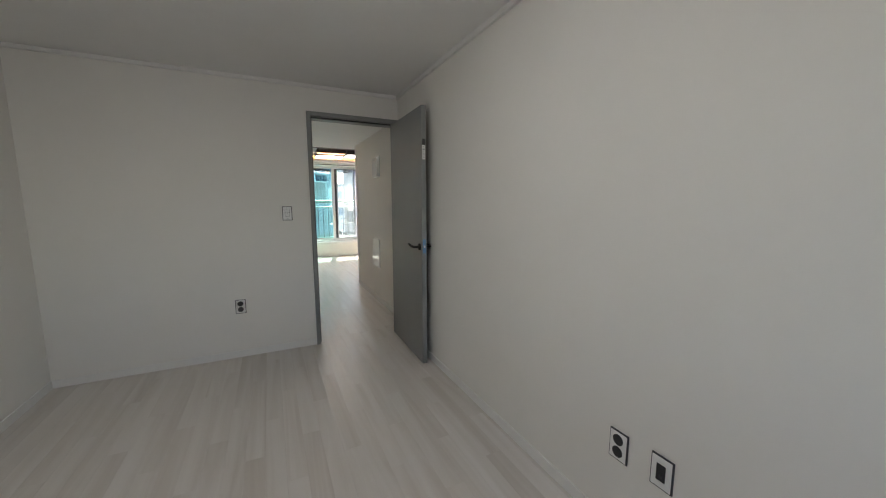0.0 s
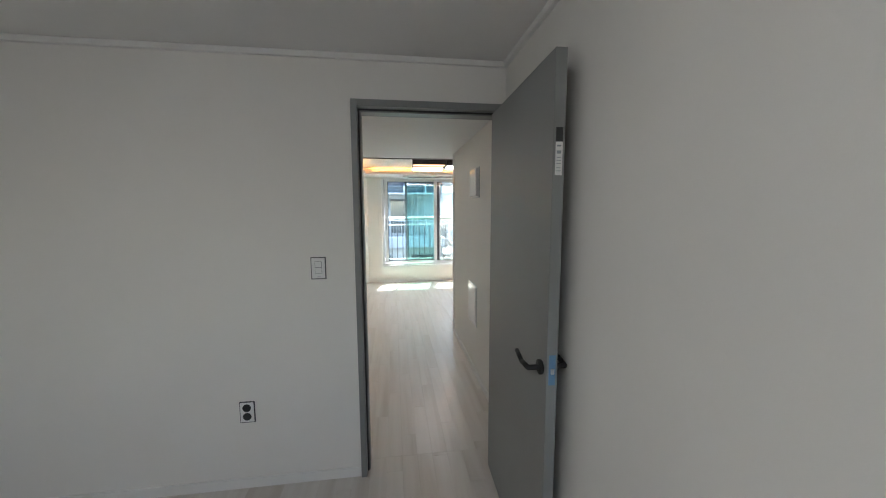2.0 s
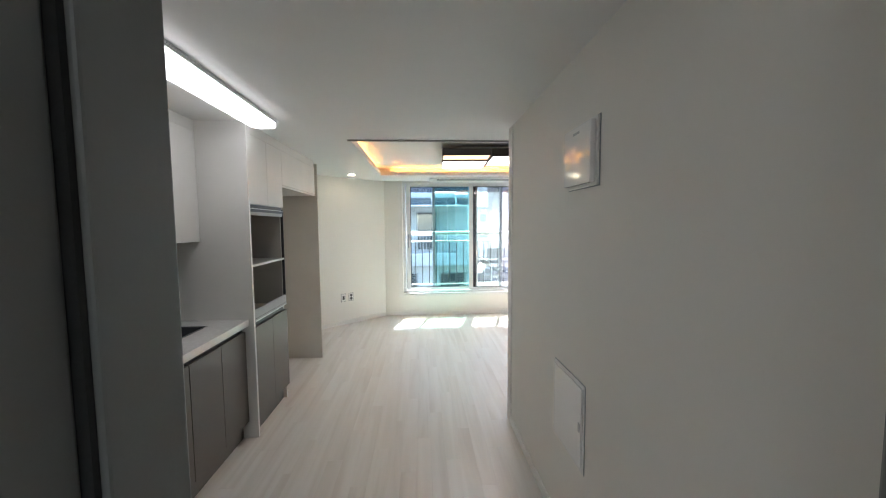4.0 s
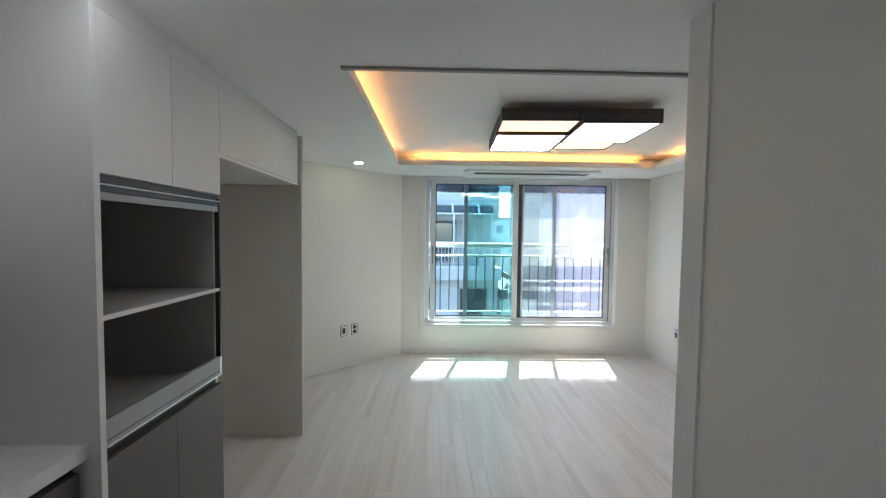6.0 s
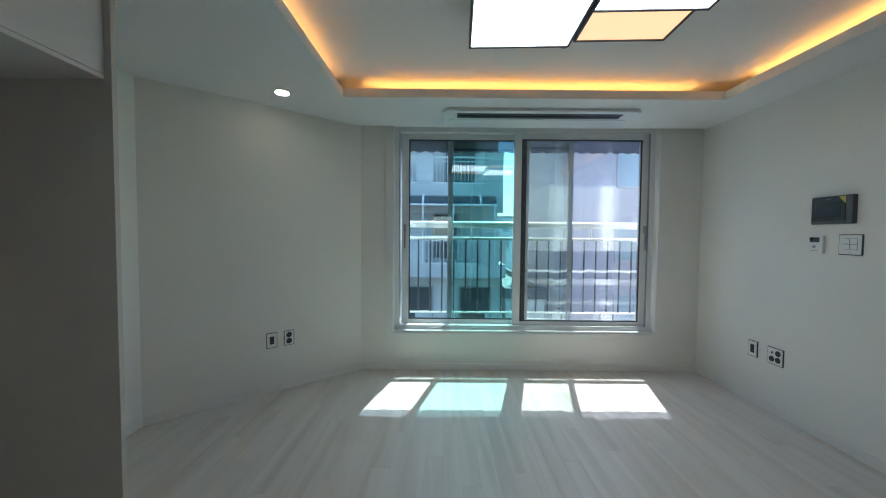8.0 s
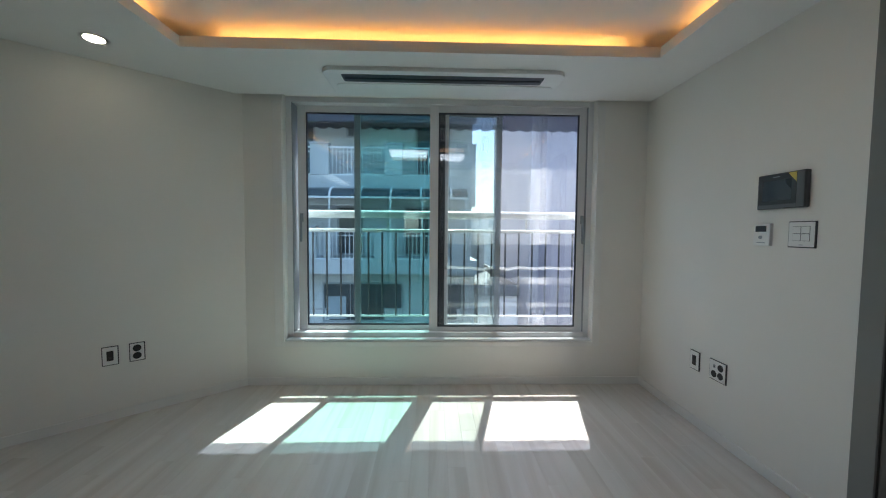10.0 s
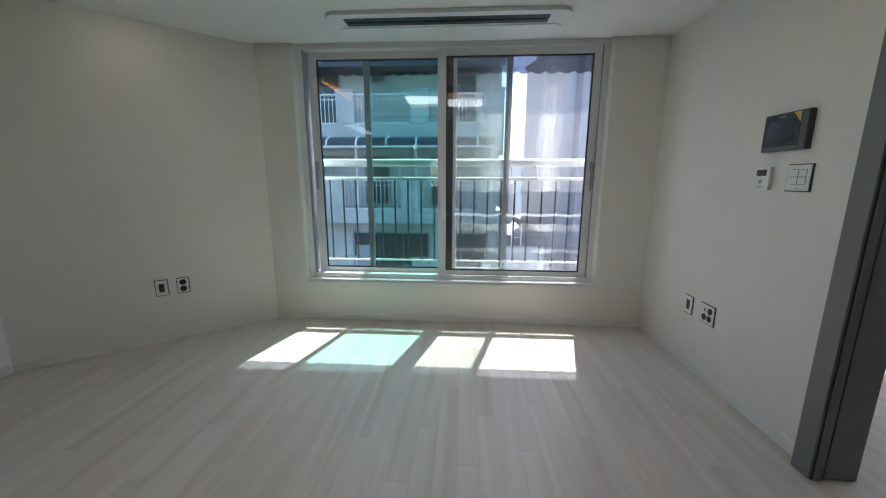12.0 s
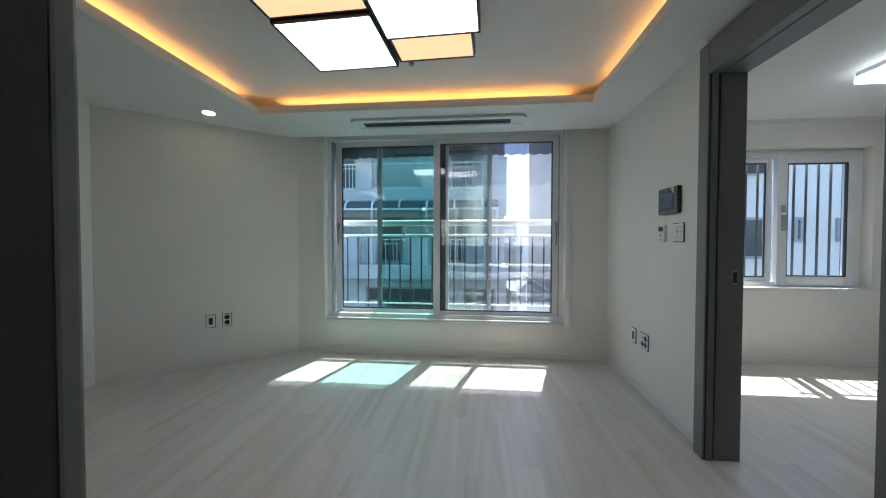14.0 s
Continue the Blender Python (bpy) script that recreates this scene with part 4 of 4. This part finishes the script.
part("body", boxes((-0.116, 0.116, -0.026, 0, -0.085, 0.085), bevel=0.006), PHONE, ph, local=True)
part("front_glass", boxes((-0.108, 0.078, -0.0285, -0.0262, -0.064, 0.079), bevel=0.0008), BLACK, ph, "black front glass", local=True)
part("screen", boxes((-0.086, 0.056, -0.0290, -0.0286, -0.046, 0.052)), SCREEN, ph, "dark glass screen", local=True)
part("side_strip", boxes((0.080, 0.112, -0.0280, -0.0262, -0.080, 0.080), bevel=0.0008), BEZEL, ph, "grey side bezel", local=True)
part("bottom_strip", boxes((-0.110, 0.0785, -0.0280, -0.0262, -0.081, -0.066), bevel=0.0008), BEZEL, ph, "grey bottom bezel", local=True)
part("mark", boxes((-0.035, 0.000, -0.0289, -0.0286, 0.066, 0.070)), PVC_OUT, ph, local=True)
stk = bmesh.new()
vs = [stk.verts.new(q) for q in ((0.040, -0.0294, 0.079), (0.078, -0.0294, 0.079), (0.078, -0.0294, 0.034))]
ws = [stk.verts.new((v.co.x, -0.0287, v.co.z)) for v in vs]
stk.faces.new(vs)
stk.faces.new(ws[::-1])
for i in range(3):
    stk.faces.new((vs[i], ws[i], ws[(i + 1) % 3], vs[(i + 1) % 3]))
part("sticker", stk, YELLOW, ph, "yellow corner sticker", local=True)

th = thing("thermostat", pose(XR, -1.02, 1.220, 0, 0, -90), "small white room thermostat with a dark display", "thermostat")
part("body", boxes((-0.044, 0.044, -0.018, 0, -0.056, 0.056), bevel=0.004), PLASTIC, th, local=True)
part("display", boxes((-0.032, 0.026, -0.0192, -0.018, 0.014, 0.044)), SCREEN, th, "dark display", local=True)
part("knob", rod(bmesh.new(), (-0.003, -0.022, -0.014), (-0.003, -0.018, -0.014), 0.009, 14), PVC_OUT, th, local=True)
part("mark", boxes((-0.025, 0.02, -0.0184, -0.018, -0.042, -0.038)), PVC_OUT, th, local=True)

cb = thing("distribution_box", pose(XC0, -4.47, 1.80, 0, 0, -90), "white glossy distribution box on the corridor wall", "fuse box")
# grey rim plate: the shade round the box's edge put into colour
part("shadow_gap", boxes((-0.138, 0.138, -0.003, 0, -0.133, 0.133)), PVC_OUT, cb, local=True)
part("frame", boxes((-0.135, 0.135, -0.012, -0.003, -0.130, 0.130), bevel=0.003), PLASTIC, cb, local=True)
part("cover", boxes((-0.122, 0.122, -0.034, -0.012, -0.118, 0.118), bevel=0.006), GLOSSY, cb, local=True)
part("label", boxes((-0.03, 0.03, -0.0345, -0.034, 0.085, 0.095)), PVC_OUT, cb, local=True)
hb = thing("wall_hatch", pose(XC0, -4.365, 0.66, 0, 0, -90), "white flush communication hatch low on the corridor wall", "hatch")
# hatch outlined likewise, its edge shade a solid grey rim
part("shadow_gap", boxes((-0.168, 0.168, -0.002, 0, -0.193, 0.193)), PVC_OUT, hb, local=True)
part("frame", boxes((-0.165, 0.165, -0.006, -0.002, -0.190, 0.190), bevel=0.002), GLOSSY, hb, local=True)
part("door", boxes((-0.150, 0.150, -0.011, -0.006, -0.175, 0.175), bevel=0.002), GLOSSY, hb, local=True)
part("catch", boxes((0.125, 0.140, -0.013, -0.011, -0.02, 0.02)), PVC_OUT, hb, local=True)

# ---- outside ----
GZ = -9.0
structure("ground", boxes((-600, 600, T + 0.6, 1200, GZ - 0.5, GZ), (-600, 600, -600, T + 0.6, GZ - 0.5, GZ)), ROAD, "grey asphalt street far below", "ground")


def balcony_rail(parent, x0, x1, y, z0, z1):
    bm = boxes((x0, x1, y - 0.02, y + 0.02, z1 - 0.05, z1), (x0, x1, y - 0.015, y + 0.015, z0, z0 + 0.04), (x0, x1, y - 0.012, y + 0.012, z1 - 0.2, z1 - 0.17))
    n = int((x1 - x0) / 0.13)
    for i in range(n + 1):
        x = x0 + (x1 - x0) * i / n
        box(bm, x - 0.010, x + 0.010, y - 0.010, y + 0.010, z0, z1 - 0.05)
    part("balcony_rail", bm, RAIL_WHITE, parent, "white balcony railing")


def far_window(parent, x0, x1, y, z0, z1, cols=2):
    w = part("window", frame_rect(x0, x1, z0, z1, y - 0.05, y + 0.03, 0.06, 0.0), PVC_OUT, parent)
    step = (x1 - x0 - 0.12) / cols
    for i in range(cols):
        a = x0 + 0.06 + i * step
        part("pane", boxes((a + 0.012, a + step - 0.012, y - 0.02, y - 0.01, z0 + 0.06, z1 - 0.06)), SHADE_WIN, w)


BY = 9.7
bl = thing("apartment_block", pose(-3, BY + 4, GZ), "pale rendered apartment block with railed balconies", "building")
BX0, BX1 = -11.2, 2.95
part("rear_block", boxes((BX0, BX1, BY + 1.3, BY + 8, GZ, 8.4)), CONCRETE, bl)
for k in range(-3, 3):
    f = 0.2 + 2.9 * k
    deep = 0.72 if k == 0 else 0.0          # the middle balcony reaches out under the canopy
    shift = -0.24 if k == 0 else 0.0
    part("slab", boxes((BX0, BX1, BY - deep, BY + 1.3, f - 0.42, f + 0.06), bevel=0.012), CONCRETE, bl)
    part("wall_panel", boxes((BX0, BX1, BY + 0.01, BY + 0.10, f - 1.0 if k else f - 2.4, f - 0.421)), CONCRETE, bl)
    for i in range(6):
        x = 2.32 + shift - 2.57 * i
        x1 = min(x + 0.62, BX1)
        part("pier", boxes((x, x1, BY - 0.02 - deep, BY + 0.22 - deep, f + 0.061, f + 1.12)), CONCRETE, bl)
        part("pier_cap", boxes((x - 0.03, x1 + 0.03, BY - 0.05 - deep, BY + 0.25 - deep, f + 1.121, f + 1.18)), CONCRETE_3, bl)
        x0 = max(x - 1.95, BX0)
        balcony_rail(bl, x0, x, BY + 0.06 - deep, f + 0.062, f + 1.05)
        if k == 0:
            far_window(bl, x - 1.75, x - 0.75, BY + 1.29, f + 0.1, f + 1.95, 1)
        elif k > 0 and i % 2 == 0:
            far_window(bl, x - 1.55, x - 0.25, BY + 1.29, f + 0.1, f + 2.1)
        elif k > 0:
            far_window(bl, x - 1.62, x - 1.08, BY + 1.29, f + 1.68, f + 2.06, 1)
    if k == 0:
        for x in (-7.6, -2.42, 1.35):
            w = 2.84 if x < 1 else 1.2
            far_window(bl, x, x + w, BY + 0.005, f - 2.2, f - 0.8, 3 if x < 1 else 1)
            part("window_sill", boxes((x - 0.05, x + w + 0.05, BY - 0.08, BY + 0.008, f - 2.27, f - 2.201)), CONCRETE_3, bl)
        for x in (-4.9, -2.33, 0.24):
            part("panel_joint", boxes((x, x + 0.02, BY + 0.004, BY + 0.0095, f - 2.4, f - 0.421)), PVC_OUT, bl)
        part("blind", boxes((-2.3, -1.6, BY - 0.026, BY - 0.021, f - 2.1, f - 1.3)), PALE_WIN, bl, "pale slatted blind behind the glass")
# glazed canopy over the middle balcony row
cn = thing("glazed_canopy", pose(-1.5, BY - 0.3, 2.0), "curved dark canopy with white ribs on the facade", "canopy")
def canopy_sheet(x0, x1, thick, dy=0.0):
    bm = bmesh.new()
    rows = []
    for i in range(9):
        a = radians(90 * i / 8)
        y, z = BY - 0.02 - 0.75 * math.sin(a), 2.34 + 0.36 * math.cos(a) + dy
        rows.append([bm.verts.new((x, y, z + t)) for x in (x0, x1) for t in (0, thick)])
    for a, b in zip(rows, rows[1:]):
        for i, j in ((0, 2), (2, 3), (3, 1), (1, 0)):
            bm.faces.new((a[i], a[j], b[j], b[i]))
    return bm
part("sheet", canopy_sheet(-6.5, 2.6, 0.01), SHADE_WIN, cn)
for i in range(9):
    x = -5.95 + 1.0 * i
    part("rib", canopy_sheet(x - 0.03, x + 0.03, 0.04, 0.012), RAIL_WHITE, cn)
part("front_bar", boxes((-6.53, 2.65, BY - 0.80, BY - 0.74, 2.29, 2.35)), RAIL_WHITE, cn)
for x in (-3.95, -1.95, 0.05, 1.1, 2.55):
    part("post", boxes((x - 0.025, x + 0.025, BY - 0.79, BY - 0.741, 0.261, 2.289)), RAIL_WHITE, cn)

br = thing("grey_building", pose(6.06, 11.6, GZ), "tall lavender-grey rendered building", "building")
A = Vector((6.06, 11.6))
side, front = Vector((-1.16, 3.4)).normalized(), Vector((3.4, 1.16)).normalized()
def plan(*uv):
    return [tuple(A + side * u + front * v) for u, v in uv]
part("main_block", prism(plan((0, 0), (0, 14), (3.6, 14), (3.6, 0)), GZ, 10.5), CONCRETE_2, br)
part("side_block", prism(plan((0.4, 0), (0.4, -0.45), (3.6, -0.45), (3.6, 0)), GZ, 6.3), PEBBLE, br)
part("roof_edge", prism(plan((0.35, -0.5), (3.7, -0.5), (3.7, 0.0), (0.35, 0.0)), 6.301, 6.45), CONCRETE_3, br)
for k in range(-3, 2):
    z = 3.75 + 3.0 * k + (0.3 if k == 0 else 0.0)
    for v in (2.45, 6.8, 10.6):
        w = part("window", prism(plan((-0.05, v), (-0.05, v + 1.3), (0.0, v + 1.3), (0.0, v)), z - 0.6, z + 0.95), CONCRETE_3, br)
        # pale pane colour carries the sky reflected in the glass
        part("pane", prism(plan((-0.06, v + 0.08), (-0.06, v + 1.22), (-0.052, v + 1.22), (-0.052, v + 0.08)), z - 0.52, z + 0.87), PALE_WIN, w)
for x, y, w, h in ((4.3, 42, 6, 4.2), (9.5, 60, 9, 6.0), (2, 75, 8, 8.0), (14, 90, 10, 7.0), (-6, 95, 9, 5)):
    t = thing("far_house", pose(x, y, GZ), "distant pale low-rise house", "building", "far houses")
    part("wall", boxes((x - w / 2, x + w / 2, y, y + 8, GZ, h - 1.5)), FAR_WALL, t)
    part("roof", boxes((x - w / 2 - 0.2, x + w / 2 + 0.2, y - 0.2, y + 8.2, h - 1.5, h - 1.2)), CONCRETE_3, t)
    for i in range(3):
        for k in range(2):
            part("window", boxes((x - w / 2 + 0.8 + i * w / 3.2, x - w / 2 + 2.0 + i * w / 3.2, y - 0.05, y, h - 4 - 3 * k, h - 2.6 - 3 * k)), PALE_WIN, t)
# low neighbour in the gap between the blocks
lh = thing("low_house", pose(3.75, 9.4, GZ), "low pale rendered house with a grey flat roof", "building")
part("wall", boxes((3.05, 4.45, 9.4, 30.0, GZ, -1.0)), FAR_WALL, lh)
part("roof", boxes((3.0, 4.5, 9.3, 30.1, -0.999, -0.9)), ROOF_GREY, lh, "grey coated flat roof")
for r in ((3.0, 3.12, 9.3, 30.1), (4.38, 4.5, 9.3, 30.1), (3.121, 4.379, 9.3, 9.42)):
    part("parapet", boxes((*r, -0.899, -0.62), bevel=0.01), ROOF_GREY, lh)
part("stair_head", boxes((3.3, 4.2, 16.0, 18.0, -0.899, 1.1)), CONCRETE_3, lh)
part("stair_door", boxes((3.45, 3.95, 15.95, 15.999, -0.85, 0.75)), PVC_OUT, lh, "grey roof door")
for x in (3.3, 3.62):
    part("ladder_rail", rod(bmesh.new(), (x, 9.25, -3.2), (x, 9.25, -0.2), 0.02, 8), RAIL_WHITE, lh, smooth=True)
for i in range(9):
    part("rung", rod(bmesh.new(), (3.3, 9.25, -3.0 + 0.33 * i), (3.62, 9.25, -3.0 + 0.33 * i), 0.014, 6), RAIL_WHITE, lh, smooth=True)
# white neighbour seen from the side room
wb = thing("white_house", pose(9, 7, GZ), "white rendered neighbour house with dark windows", "building")
part("wall", boxes((7.25, 15, 5.2, 8.0, GZ, 3.4)), painted("white_render", (0.76, 0.755, 0.72), 0.8, 0.06, 0.5, 30, 0.3), wb)
part("roof", boxes((7.2, 15.1, 5.1, 8.1, 3.4, 3.6)), PVC_OUT, wb)
for x, w, z, h in ((7.35, 1.15, 0.77, 0.95), (9.0, 0.17, 1.17, 0.55), (9.87, 0.40, 1.17, 0.53), (11.4, 1.2, 0.77, 0.95), (7.6, 1.2, -2.0, 1.0), (10.2, 1.2, -2.0, 1.0)):
    far_window(wb, x, x + w, 5.19, z, z + h, 2 if w > 0.5 else 1)
part("dark_eave", boxes((7.2, 8.35, 5.0, 5.18, 2.72, 3.0)), BAR_DARK, wb)

# ---- floor planks, last ----
PW, PL, GAP = 0.096, 0.92, 0.0003
MESHES = {}


def plank_mesh(w, l):
    key = (round(w, 3), round(l, 3))
    if key not in MESHES:
        bm = bmesh.new()
        e = 0.0004
        lo = [bm.verts.new(p) for p in ((0, 0, -0.006), (w, 0, -0.006), (w, l, -0.006), (0, l, -0.006))]
        mi = [bm.verts.new(p) for p in ((0, 0, -e), (w, 0, -e), (w, l, -e), (0, l, -e))]
        hi = [bm.verts.new(p) for p in ((e, e, 0), (w - e, e, 0), (w - e, l - e, 0), (e, l - e, 0))]
        for a, b in ((lo, mi), (mi, hi)):
            for i in range(4):
                bm.faces.new((a[i], a[(i + 1) % 4], b[(i + 1) % 4], b[i]))
        bm.faces.new(hi)
        me = bpy.data.meshes.new("plank")
        bm.to_mesh(me)
        bm.free()
        me.materials.append(OAK)
        MESHES[key] = me
    return MESHES[key]


ROOMS = [(XL, XC0, Y_B1 + 0.012, 0.0, True), (XC0, XR, Y_END, 0.0, True), (XC0 + 0.1, XR, -5.0, Y_END, False),
         (XBL, XBR, Y_BACK, Y_B1 + 0.012, True), (XR, SX1, SY0, SY1, False)]
rest = bmesh.new()
count = 0
for x0, x1, y0, y1, near in ROOMS:
    col = math.floor(x0 / PW)
    while col * PW < x1 - 0.003:
        a, b = max(x0, col * PW), min(x1, (col + 1) * PW)
        off = (col * 0.37 % 1.0) * PL
        row = math.floor((y0 - off) / PL)
        while row * PL + off < y1 - 0.003:
            c, d = max(y0, row * PL + off), min(y1, (row + 1) * PL + off)
            row += 1
            if d - c < 0.01 or b - a < 0.006:
                continue
            me = plank_mesh(b - a - GAP, d - c - GAP)
            hidden = a < -0.62 and c < -3.0 and y1 > -1
            if near and count < 300 and not hidden and d > -9.2:
                ob = new("plank", me)
                ob.location = (a, c, 0)
                ob.parent = floor
                count += 1
            else:
                old = len(rest.verts)
                rest.from_mesh(me)
                rest.verts.ensure_lookup_table()
                for v in rest.verts[old:]:
                    v.co.x += a
                    v.co.y += c
        col += 1
tagged(part("planks", rest, OAK, floor), kind="stuff")
